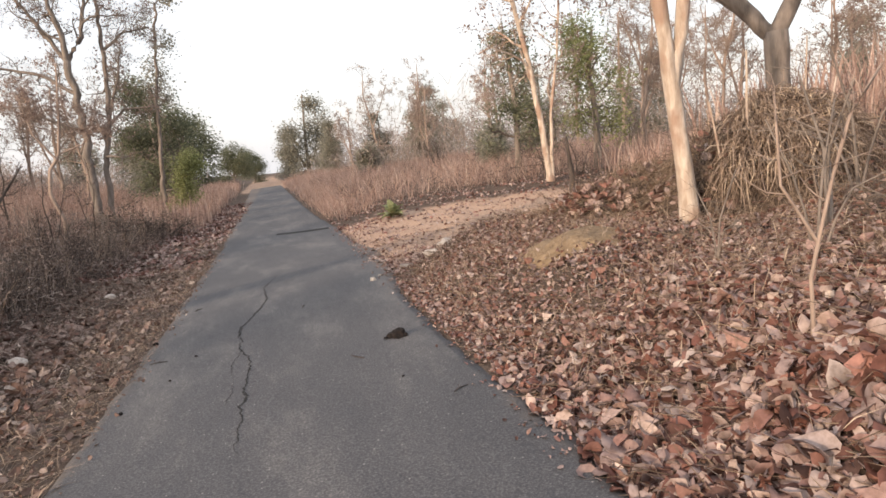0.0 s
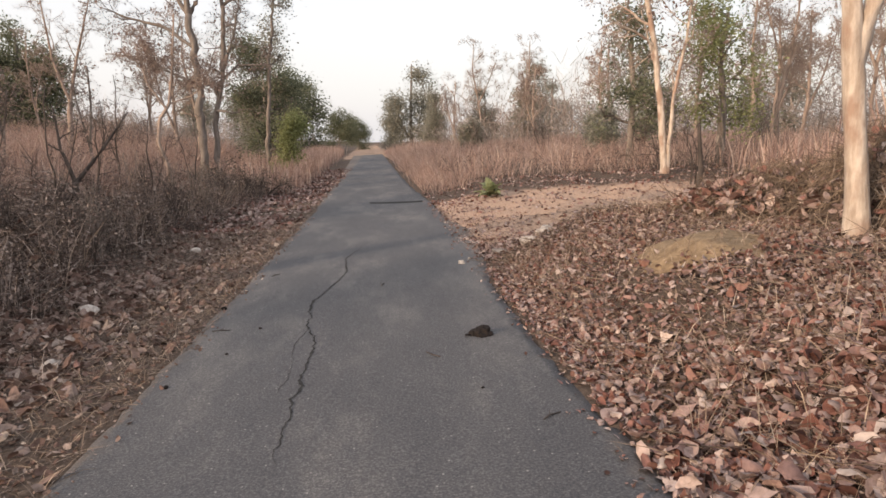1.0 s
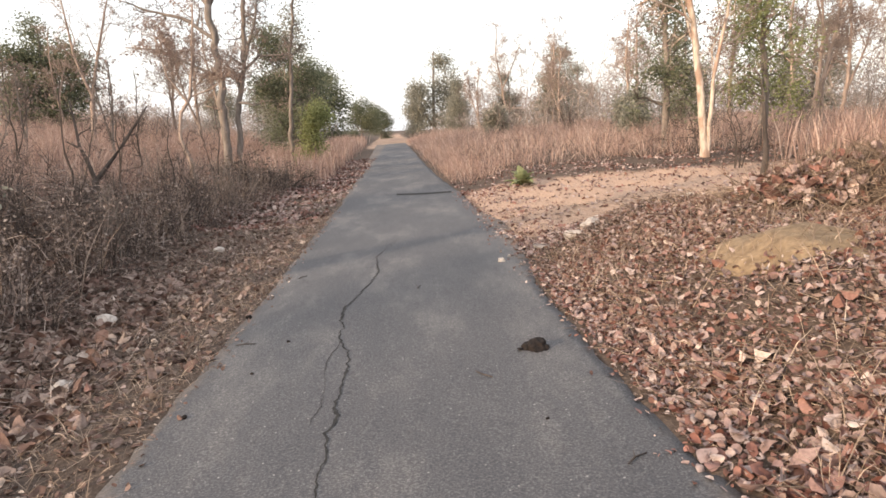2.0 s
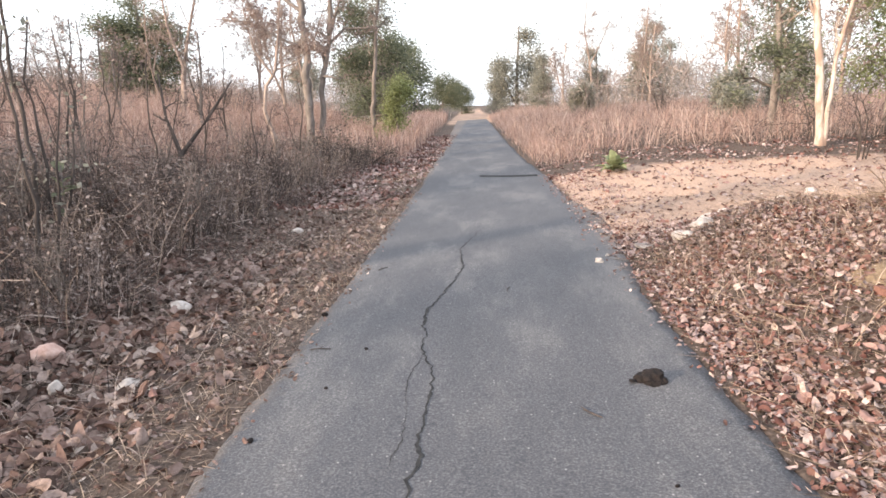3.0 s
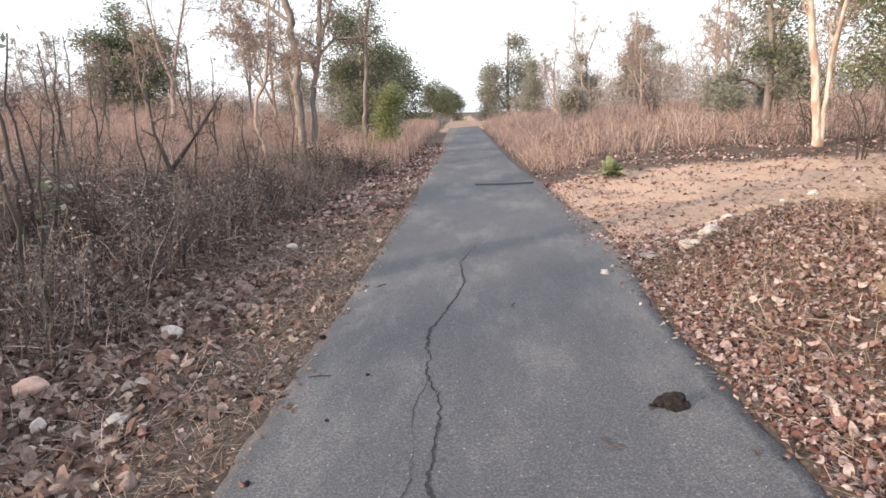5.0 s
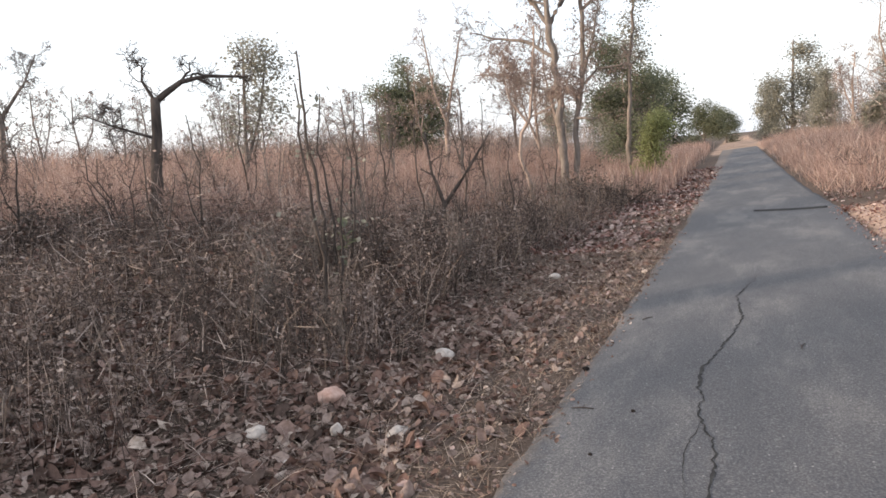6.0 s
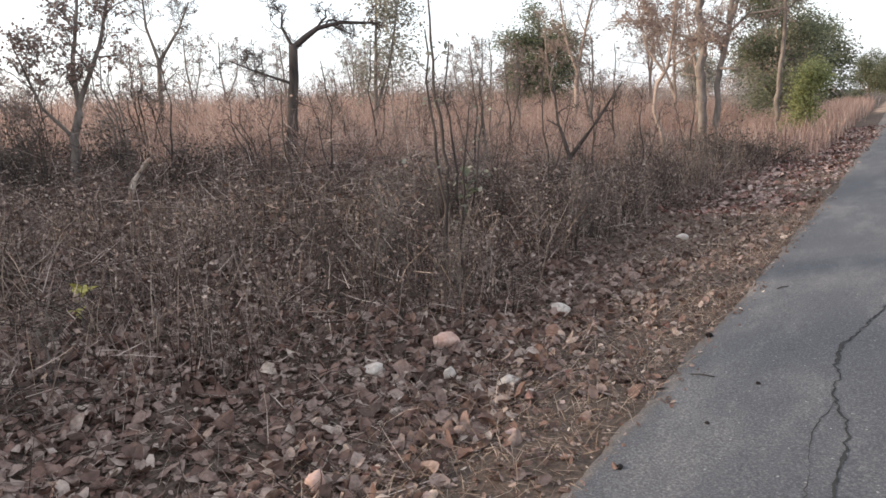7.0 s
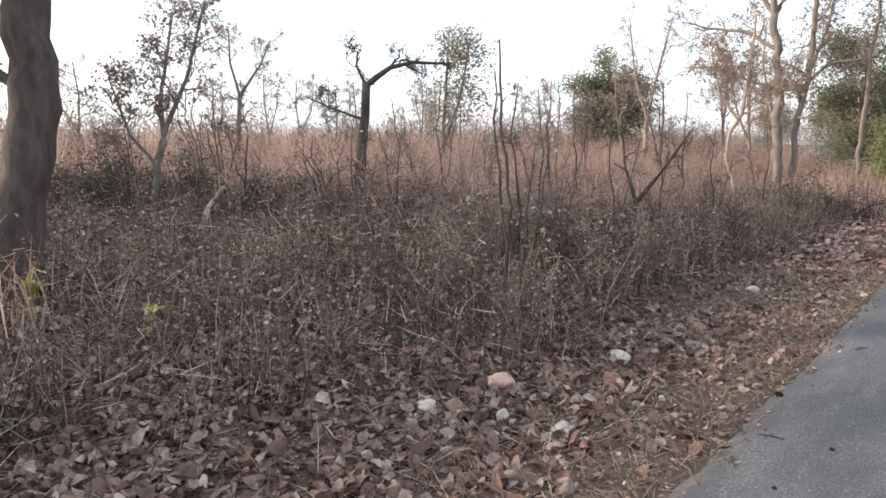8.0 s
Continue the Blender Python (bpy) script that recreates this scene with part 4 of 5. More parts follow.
x, y, z = scatter(125000, -13, -3.0, -5, 24, brush)
top = np.array([brush_top(a, b) for a, b in zip(x, y)])
n = len(x)
lift = RNG.random(n) ** 1.4 * top
p = np.stack([x, y, z + lift - 0.03], 1)
d = np.stack([RNG.normal(0, 0.7, n), RNG.normal(0, 0.7, n), np.abs(RNG.normal(0.3, 0.6, n)) - 0.2], 1)
stuff("brush", sticks(p, d, RNG.uniform(0.12, 0.5, n), RNG.uniform(0.0025, 0.006, n)), SCRUB, "tangled grey-brown dry brush on the verge", "brush")
m = RNG.random(n) < 0.3
stuff("brush_leaves", leaves(x[m], y[m], z[m] + lift[m] * 0.7, RNG.uniform(0.03, 0.1, m.sum()), 0.9, 0.9), OLD_LITTER, "small withered leaves caught in dry brush", "leaves")
x, y, z = scatter(9000, -9, -3.2, 2.5, 22, brush)
stuff("weeds", blades(x, y, z - 0.03, RNG.uniform(0.2, 0.9, len(x)), RNG.uniform(0.05, 1.1, len(x)), RNG.uniform(0.0015, 0.0035, len(x)), head=1.4), STRAW, "thin dry weed stalks standing in brush", "weeds")


# leafy dead weeds through the brush, and a far stretch of low brush before the field
WITHERED = island_mat("withered_leaf", [(0.0, (0.1, 0.078, 0.07)), (0.5, (0.22, 0.175, 0.155)), (0.85, (0.33, 0.28, 0.26)), (1.0, (0.48, 0.42, 0.39))], through_light=0.3)


def clumpy(x, y):
    return step(0.45, 0.75, patchy(x, y, 1.3, 31)) * min(1.0, 1.6 * brush(x, y) + 0.1 * step(3.4, 4.0, -x))


def dead_weeds(count, x0, x1, y0, y1, keep, low, high, label):
    x, y, z = scatter(count, x0, x1, y0, y1, keep)
    n = len(x)
    h = RNG.uniform(low, high, n) * (0.55 + 0.6 * np.array([max(0.0, patchy(a, b, 0.9, 5)) for a, b in zip(x, y)]))
    d = np.stack([RNG.normal(0, 0.22, n), RNG.normal(0, 0.22, n), np.ones(n)], 1)
    p = np.stack([x, y, z - 0.02], 1)
    stuff("weeds", sticks(p, d, h, RNG.uniform(0.002, 0.0045, n)), SCRUB, label, "weeds")
    m = 7
    q = np.repeat(p + 0.0, m, 0) + np.repeat(d * h[:, None], m, 0) * RNG.uniform(0.15, 1.0, (n * m, 1)) + RNG.normal(0, 0.045, (n * m, 3))
    stuff("weed_leaves", flakes(q, RNG.uniform(0.02, 0.065, n * m)), WITHERED, "small grey-brown withered leaves on dead weeds", "leaves")


dead_weeds(42000, -12, -2.9, 3, 24, clumpy, 0.3, 1.1, "dead leafy weeds standing in clumps in the brush")
x, y, z = scatter(26000, -20, -11.5, -2, 14, lambda a, b: max(0.15, patchy(a, b, 0.7, 3)) * (1 - 0.8 * step(0, 3, -a - 15)))
n = len(x)
d = np.stack([RNG.normal(0, 0.7, n), RNG.normal(0, 0.7, n), np.abs(RNG.normal(0.3, 0.6, n)) - 0.15], 1)
stuff("brush", sticks(np.stack([x, y, z + RNG.random(n) ** 1.4 * 0.4], 1), d, RNG.uniform(0.15, 0.55, n), RNG.uniform(0.003, 0.007, n)), SCRUB, "low grey-brown brush under the field's bare trees", "brush")
x, y, z = scatter(16000, -20, -11, -2, 14, lambda a, b: max(0.2, patchy(a, b, 1.0, 4)))
stuff("leaf_litter", flakes(np.stack([x, y, z + 0.03 + 0.2 * RNG.random(len(x)) ** 2], 1), RNG.uniform(0.06, 0.15, len(x))), OLD_LITTER, "dull fallen leaves beneath the low brush", "leaves")


# fallen leaves
def litter_right(x, y):
    dens = step(1.3, 1.55, x + 0.1 * noise.noise((y * 1.5, 0, 0))) * (1 - 0.75 * bare(x, y)) * (1 - 0.5 * step(5, 9, x))
    sandy = math.hypot((x - 2.85) / 0.5, (y - 6.7) / 0.7)
    return dens * (0.22 + 0.78 * step(0.5, 1.1, sandy)) * max(0.35, patchy(x, y, 1.1, 9) + 0.2)


x, y, z = scatter(60000, 1.2, 6.8, 0.2, 11.5, litter_right)
smaller = np.array([1 - 0.55 * step(3.0, 6.0, b + 0.6 * (a - 1.5)) for a, b in zip(x, y)])
stuff("leaf_litter", leaves(x, y, z, smaller * RNG.uniform(0.045, 0.17, len(x)) * RNG.uniform(0.5, 1.0, len(x)), 0.9, 0.55), LITTER, "thick red-brown and tan fallen leaves on the bank", "leaves", True)
x, y, z = scatter(24000, 1.4, 14, 9.5, 21.5, lambda a, b: 0.16 + 0.84 * max(0, patchy(a, b, 0.9, 2)) * max(step(16.3, 17.5, b) * (1 - step(19, 21, b)), 0.5 * (1 - bare(a, b)), 0.2))
stuff("leaf_litter", leaves(x, y, z, RNG.uniform(0.03, 0.1, len(x)), 0.8, 0.4), LITTER, "reddish fallen leaves scattered over the side track", "leaves", True)


x, y, z = scatter(30000, 1.35, 4.6, 0.8, 9.0, litter_right)
smaller = np.array([1 - 0.55 * step(3.0, 6.0, b + 0.6 * (a - 1.5)) for a, b in zip(x, y)])
stuff("leaf_litter", broad_leaves(x, y, z + 0.012, smaller * RNG.uniform(0.055, 0.18, len(x)) * RNG.uniform(0.55, 1.0, len(x)), 0.8, 0.42), TOP_LITTER, "curled upper layer of fallen leaves on the bank", "leaves", True)
x, y, z = scatter(16000, 1.5, 5.5, 0.6, 10, litter_right)
stuff("leaf_chips", leaves(x, y, z + 0.02, RNG.uniform(0.02, 0.06, len(x)), 0.9, 0.6), OLD_LITTER, "broken bits of dry leaf on the bank", "leaves")


x, y, z = scatter(9000, 1.6, 6.0, 2.2, 9.5, lambda a, b: max(0.05, patchy(a, b, 0.8, 23)) * step(2.5, 5, b + 0.5 * (a - 1.5)))
stuff("dry_stalks", blades(x, y, z - 0.005, RNG.uniform(0.04, 0.26, len(x)), RNG.uniform(0.2, 1.8, len(x)), RNG.uniform(0.0012, 0.0032, len(x)), head=1.0), STRAW, "short dry stalks poking through leaves on the bank", "grass")
x, y, z = scatter(5000, 1.5, 5.5, 2.0, 9.5, lambda a, b: max(0.1, patchy(a, b, 0.9, 29) + 0.1))
n = len(x)
d = np.stack([RNG.normal(0, 1, n), RNG.normal(0, 1, n), np.abs(RNG.normal(0.05, 0.2, n))], 1)
stuff("twig_litter", sticks(np.stack([x, y, z + 0.03], 1), d, RNG.uniform(0.12, 0.5, n), RNG.uniform(0.0015, 0.004, n)), TWIG, "fallen dry twigs across the leafy bank", "twigs")


def litter_left(x, y):
    worn = 1 - 0.55 * (1 - step(1.7, 2.4, -x))
    return step(1.36, 1.6, -x + 0.12 * noise.noise((y * 1.2, 4, 0))) * worn * (1 - 0.5 * step(3.6, 6, -x)) * max(0.25, patchy(x, y, 1.2, 4) + 0.15)


x, y, z = scatter(62000, -13, -1.25, 1.5, 16, litter_left)
stuff("leaf_litter", leaves(x, y, z, RNG.uniform(0.03, 0.13, len(x)) * RNG.uniform(0.5, 1.0, len(x)), 0.8, 0.45), OLD_LITTER, "weathered brown fallen leaves on the left verge", "leaves", True)
x, y, z = scatter(24000, -8.5, -1.8, 2.2, 10.5, lambda a, b: step(1.8, 2.6, -a) * (1 - 0.6 * step(5, 8, -a)) * max(0.3, patchy(a, b, 1.0, 14) + 0.25))
stuff("leaf_litter", broad_leaves(x, y, z, RNG.uniform(0.05, 0.17, len(x)) * RNG.uniform(0.5, 1.0, len(x)), 0.8, 0.45), OLD_LITTER, "large weathered leaves lying thick under the brush", "leaves", True)
x, y, z = scatter(15000, -4.2, -1.35, 14, 40, litter_left)
stuff("leaf_litter", leaves(x, y, z, RNG.uniform(0.06, 0.15, len(x)), 0.8, 0.4), LITTER, "red-brown fallen leaves along the lane's edge", "leaves", True)
x, y, z = scatter(14000, -3.4, -1.15, 1.5, 16, lambda a, b: step(1.15, 1.6, -a + 0.15 * noise.noise((b * 1.4, 3, 0))))
stuff("leaf_chips", leaves(x, y, np.where(x > -1.42, np.array([on_road(a, b) + 0.004 for a, b in zip(x, y)]), z), RNG.uniform(0.012, 0.045, len(x)), 0.8, 0.4), OLD_LITTER, "crumbled leaf chips and grit along the lane's left edge", "leaves")
x, y, z = scatter(9000, 1.12, 3.0, 0.5, 18, lambda a, b: step(1.12, 1.5, a + 0.12 * noise.noise((b * 1.4, 6, 0))) * (1 - step(2.0, 3.0, a)))
stuff("leaf_chips", leaves(x, y, np.where(x < 1.42, np.array([on_road(a, b) + 0.004 for a, b in zip(x, y)]), z), RNG.uniform(0.012, 0.05, len(x)), 0.8, 0.4), LITTER, "crumbled leaf chips along the lane's right edge", "leaves")
x, y, z = scatter(9000, -9, -2.0, 2.0, 12, lambda a, b: max(0.25, patchy(a, b, 0.8, 17) + 0.2))
n = len(x)
d = np.stack([RNG.normal(0, 1, n), RNG.normal(0, 1, n), np.abs(RNG.normal(0.1, 0.3, n))], 1)
stuff("twig_litter", sticks(np.stack([x, y, z + 0.02], 1), d, RNG.uniform(0.1, 0.5, n), RNG.uniform(0.0015, 0.004, n)), SCRUB, "fallen dry twigs lying among weathered leaves", "twigs")
x, y, z = scatter(13000, 1.3, 9.0, -9, 0.6, lambda a, b: step(1.35, 1.7, a) * step(-9, -3, b) * (1 - 0.7 * step(5, 9, a)))
stuff("leaf_litter", leaves(x, y, z, RNG.uniform(0.05, 0.15, len(x)), 0.9, 0.5), LITTER, "fallen leaves thinning out down the bank", "leaves", True)
x, y, z = scatter(12000, -9.0, -1.35, -9, 1.8, lambda a, b: step(1.4, 1.8, -a) * step(-9, -3, b) * (1 - 0.7 * step(5, 9, -a)))
stuff("leaf_litter", leaves(x, y, z, RNG.uniform(0.04, 0.13, len(x)), 0.9, 0.5), OLD_LITTER, "weathered leaves thinning out along the verge", "leaves", True)
x, y, z = scatter(10000, -22, -6, -14, 5, lambda a, b: 0.8)
stuff("dry_grass", blades(x, y, z - 0.03, RNG.uniform(0.4, 1.1, len(x)), RNG.uniform(0.05, 0.6, len(x)), RNG.uniform(0.004, 0.009, len(x)), head=1.7), GRASS, "dry grass running on beside the lane", "grass")
x, y, z = scatter(10000, -3.4, -1.35, 1.5, 20, lambda a, b: 1 - 0.6 * step(2.4, 3.2, -a))
stuff("verge_grass", blades(x, y, z - 0.005, RNG.uniform(0.03, 0.13, len(x)), RNG.uniform(0.3, 2.2, len(x)), RNG.uniform(0.0012, 0.003, len(x)), head=1.0), STRAW, "short trampled dry grass on the verge", "grass")
x, y, z = scatter(22000, -4.5, 6.0, 0.5, 14, lambda a, b: step(1.3, 1.5, abs(a)) * 0.9)
n = len(x)
d = np.stack([RNG.normal(0, 1, n), RNG.normal(0, 1, n), RNG.normal(0.1, 0.16, n)], 1)
stuff("straw_litter", sticks(np.stack([x, y, z + 0.015], 1), d, RNG.uniform(0.04, 0.22, n), RNG.uniform(0.001, 0.0026, n)), STRAW, "broken straw and twigs among fallen leaves", "twigs")


# ---- stones, dung, plants and loose things ----
def stone(name, label, x, y, size, flat, material, seed, lift=0.25, category="stone", group=""):
    rng = random.Random(seed)
    bm = bmesh.new()
    bmesh.ops.create_icosphere(bm, subdivisions=3, radius=1.0)
    o = rng.uniform(0, 50)
    for v in bm.verts:
        q = v.co.copy()
        k = 0.88 * (1 + 0.45 * noise.noise(q * 1.1 + Vector((o, 0, 0))) + 0.3 * abs(noise.noise(q * 2.3 + Vector((0, o, 0)))) + 0.08 * noise.noise(q * 6))
        v.co = Vector((q.x * k * size * rng.choice((1.0, 1.0)), q.y * k * size * 0.8, q.z * k * size * flat))
    me = bpy.data.meshes.new(name)
    bm.to_mesh(me)
    bm.free()
    me.materials.append(material)
    me.polygons.foreach_set("use_smooth", [True] * len(me.polygons))
    ob = new(name, me)
    z = on_road(x, y) if -1.38 < x < right_edge(y) - 0.02 else rough_land(x, y)
    ob.matrix_basis = pose(x, y, z + size * flat * lift, 0, 0, rng.uniform(0, 360))
    return tagged(ob, label, category, group)


stone("stone", "small whitish stone lying on the asphalt", 1.17, 9.5, 0.055, 0.7, PALE_STONE, 1)
stone("stone", "small grey pebble on the asphalt", 1.3, 9.75, 0.025, 0.7, PALE_STONE, 2)
for i, (x, y, s) in enumerate([(2.0, 9.57, 0.11), (2.28, 9.75, 0.12), (2.5, 10.3, 0.08), (3.25, 11.9, 0.1), (2.75, 10.9, 0.07), (5.0, 13.2, 0.1), (4.4, 12.8, 0.08)]):
    stone("stone", "pale rounded stone at the side track's edge", x, y, s, 0.65, PALE_STONE, 10 + i, group="track-side stones")
stone("stone", "flat grey slab of stone beside the lane", 1.75, 9.9, 0.15, 0.16, stone_mat("grey_stone", (0.2, 0.17, 0.15), (0.36, 0.32, 0.29)), 20)
stone("stone", "pinkish rounded stone among fallen leaves", -3.22, 7.2, 0.115, 0.75, PINK_STONE, 21, 0.45)
stone("stone", "whitish flat stone among fallen leaves", -2.43, 6.85, 0.1, 0.45, PALE_STONE, 22)
stone("stone", "small egg-shaped white stone", -2.89, 6.76, 0.05, 1.1, PALE_STONE, 23, 0.7)
stone("stone", "small pale stone on the verge", -2.15, 6.65, 0.045, 0.5, PALE_STONE, 24)
stone("stone", "pale stone beside the brush", -3.42, 6.5, 0.1, 0.55, PALE_STONE, 25)
stone("stone", "small white stone on the verge", -3.0, 6.3, 0.04, 0.7, PALE_STONE, 26)
stone("stone", "upright pinkish stone among leaves", -2.63, 5.15, 0.075, 0.9, PINK_STONE, 27, 0.45)
stone("stone", "pale grey stone half under dry brush", -2.85, 8.55, 0.1, 0.6, PALE_STONE, 28)
stone("stone", "whitish stone on the leaf-strewn verge", -2.75, 12.2, 0.1, 0.5, PALE_STONE, 29)
for i, (x, y, s) in enumerate([(-1.36, 8.05, 0.03), (-1.42, 8.35, 0.025), (-0.86, 7.2, 0.016), (-1.0, 6.55, 0.014), (-1.25, 5.9, 0.02), (0.8, 5.4, 0.012)]):
    stone("pebble", "small dark pebble on the asphalt", x, y, s, 0.7, DUNG, 40 + i, 0.4, "pebble", "pebbles on the lane")

dung = new("dung_heap")
dung.location = (0.96, 6.5, on_road(0.96, 6.5))
tagged(dung, "dried dark clod of dung on the asphalt", "dung")
rng = random.Random(5)
for i, (dx, dy, s, f) in enumerate([(0.01, 0, 0.075, 0.95), (-0.045, 0.01, 0.05, 0.8), (0.045, -0.02, 0.045, 0.75), (-0.115, -0.02, 0.02, 0.5), (0.0, -0.045, 0.045, 0.6)]):
    bm = bmesh.new()
    bmesh.ops.create_icosphere(bm, subdivisions=3, radius=1.0)
    for v in bm.verts:
        k = 1 + 0.3 * noise.noise(v.co * 1.6 + Vector((i * 7, 0, 0))) + 0.16 * noise.noise(v.co * 4.5)
        v.co = Vector((v.co.x * k * s + dx, v.co.y * k * s + dy, max(-0.2, v.co.z) * k * s * f + 0.004))
    part("lump", bm, DUNG, dung)


def twig_on_road(x, y, turn, seed):
    w = Wood(seed)
    w.tube([Vector((-0.07, 0, 0.006)), Vector((0, 0.01, 0.008)), Vector((0.08, -0.005, 0.006))], [0.004, 0.005, 0.003], 5)
    w.tube([Vector((0.0, 0.01, 0.008)), Vector((0.03, 0.035, 0.02))], [0.003, 0.002], 4)
    ob = mesh_object("twig", w.v, w.f, DARK_BARK)
    ob.matrix_basis = pose(x, y, on_road(x, y) + 0.002, 0, 0, turn)
    return tagged(ob, "short dark twig lying on the asphalt", "twig", "twigs on the lane")


for i, (x, y, turn) in enumerate([(-1.2, 7.22, 10), (-1.1, 9.6, 60), (0.55, 6.1, 130), (1.1, 4.9, 40), (0.2, 8.6, 80)]):
    twig_on_road(x, y, turn, i)


def broad_leaf(length, width, curl, rng):
    """A broad living leaf along +x with a folded midrib and an arched blade."""
    bm = bmesh.new()
    rows = []
    for i in range(7):
        f = i / 6
        w = width * math.sin(math.pi * min(1, f * 0.96 + 0.04)) ** 0.7
        zc = length * (0.35 * f - curl * f * f)
        rows.append([bm.verts.new((length * f, s * w * 0.5, zc + abs(s) * w * 0.22 + rng.gauss(0, 0.01) * length)) for s in (-1, -0.5, 0, 0.5, 1)])
    for a, b2 in zip(rows, rows[1:]):
        for i in range(4):
            bm.faces.new((a[i], a[i + 1], b2[i + 1], b2[i]))
    return bm


def leafy_plant(name, label, x, y, count, length, material, seed, stem=0.1):
    rng = random.Random(seed)
    root = new(name)
    root.location = (x, y, rough_land(x, y))
    tagged(root, label, "plant")
    w = Wood(seed)
    w.tube([Vector((0, 0, -0.03)), Vector((0.01, 0, stem * 0.6)), Vector((0, 0.01, stem))], [0.012, 0.01, 0.006], 6)
    mesh_object("stem", w.v, w.f, GREY_BARK, root)
    for i in range(count):
        bm = broad_leaf(length * rng.uniform(0.7, 1.2), length * rng.uniform(0.45, 0.7), rng.uniform(0.1, 0.6), rng)
        h = stem * rng.uniform(0.3, 1.0)
        bmesh.ops.transform(bm, matrix=pose(0, 0, h, 0, rng.uniform(-65, 5), 360 * i / count * 2.4 + rng.uniform(-20, 20)), verts=bm.verts)
        part("leaf", bm, material, root)
    return root


PLANT_GREEN = island_mat("plant_green", [(0.0, (0.19, 0.23, 0.12)), (1.0, (0.36, 0.4, 0.24))], 0.6, 0.3, 18, 0.25)
YELLOW_LEAF = island_mat("yellowing_leaf", [(0.0, (0.3, 0.3, 0.08)), (1.0, (0.5, 0.46, 0.16))], 0.6, 0.3, 18, 0.25)
leafy_plant("green_plant", "low bright green broad-leaved plant beside the side track", 2.8, 17.3, 26, 0.36, PLANT_GREEN, 3, 0.13)
leafy_plant("seedling", "yellow-green seedling in dry brush", -7.3, 5.1, 8, 0.2, YELLOW_LEAF, 4, 0.35)
leafy_plant("seedling", "withered yellowish seedling in dry brush", -5.7, 5.5, 6, 0.16, YELLOW_LEAF, 5, 0.4)
leafy_plant("seedling", "dusty green broad-leaved seedling at the brush edge", -5.0, 10.3, 7, 0.2, GREEN_LEAF, 6, 1.0)

# pale broken branch standing in the brush
w = Wood(9)
w.tube([Vector((-0.06, -0.1, -0.1)), Vector((0, 0, 0.25)), Vector((0.1, 0.17, 0.5)), Vector((0.16, 0.24, 0.6))], [0.05, 0.045, 0.04, 0.015], 9)
snag = mesh_object("broken_branch", w.v, w.f, PALE_BARK)
snag.location = (-10.2, 8.63, rough_land(-10.2, 8.63) + 0.22)
tagged(snag, "pale broken branch stub standing among brush", "branch")

# sandy hump on the bank
bm = bmesh.new()
bmesh.ops.create_grid(bm, x_segments=26, y_segments=26, size=1.0)
for v in bm.verts:
    r = min(1.0, v.co.length * (1 + 0.25 * noise.noise(v.co * 2)))
    px, py = 2.85 + v.co.x * 0.58, 6.75 + v.co.y * 0.72
    v.co = Vector((px, py, rough_land(px, py) + 0.1 * (1 - r * r) - 0.02 + 0.02 * noise.noise((px * 6, py * 6, 0))))
hump = part("sandy_hump", bm, SAND, None)
hump.data.polygons.foreach_set("use_smooth", [True] * len(hump.data.polygons))
tagged(hump, "yellowish bare sandy hump on the leafy bank", "ground", kind="structure")


# heap of cut brush and dead creepers behind the pale tree
def heap_top(x, y):
    a = 1.0 - ((x - 5.0) / 1.08) ** 2 - ((y - 6.85) / 1.1) ** 2
    b = 1.0 - ((x - 4.25) / 0.95) ** 2 - ((y - 8.35) / 0.8) ** 2
    return 0.78 * max(0.0, a) ** 0.6 + 0.32 * max(0.0, b) ** 0.6 * (1 if a < 0 else 0.3)


heap = new("brush_heap")
heap.location = (4.6, 7.0, rough_land(4.6, 7.0))
tagged(heap, "heap of dead brush, withered creepers and brown leaves", "brush heap")
bm = bmesh.new()
bmesh.ops.create_grid(bm, x_segments=40, y_segments=44, size=1.0)
for v in bm.verts:
    px, py = 4.6 + v.co.x * 1.6, 7.3 + v.co.y * 1.9
    v.co = Vector((px, py, rough_land(px, py) - 0.06 + heap_top(px, py) * (0.85 + 0.3 * noise.noise((px * 3, py * 3, 0))))) - Vector(heap.location)
core = part("mound", bm, SOIL, heap)
n = 9000
x, y = RNG.uniform(3.0, 6.2, n), RNG.uniform(5.4, 9.2, n)
top = np.array([heap_top(a, b) for a, b in zip(x, y)])
m = top > 0.03
x, y, top = x[m], y[m], top[m]
n = len(x)
hz = heights(x, y) + top * RNG.uniform(0.75, 1.12, n)
p = np.stack([x, y, hz], 1) - np.array(heap.location)
d = np.stack([RNG.normal(-0.35, 0.5, n), RNG.normal(-0.35, 0.5, n), RNG.normal(-0.35, 0.5, n)], 1)
v, f = sticks(p, d, RNG.uniform(0.12, 0.55, n), RNG.uniform(0.002, 0.006, n))
tagged(mesh_object("twig_tangle", v, f, TWIG, heap, False), kind="stuff")
m = RNG.random(n) < np.where(x < 4.1, 0.6, 0.12)
v, f = leaves(p[m, 0], p[m, 1], p[m, 2], RNG.uniform(0.05, 0.14, m.sum()), 1.0, 0.9)
tagged(mesh_object("leaf_cover", v, f, LITTER, heap, False), kind="stuff")
m = (RNG.random(n) < 0.6) & (x > 4.0)
k = int(m.sum())
d = np.stack([RNG.normal(-0.3, 0.35, k), RNG.normal(-0.35, 0.35, k), RNG.normal(-0.7, 0.45, k)], 1)
v, f = sticks(p[m] + np.array([0, 0, 0.1]), d, RNG.uniform(0.15, 0.6, k), RNG.uniform(0.0015, 0.004, k))
tagged(mesh_object("creeper_curtain", v, f, TWIG, heap, False), kind="stuff")
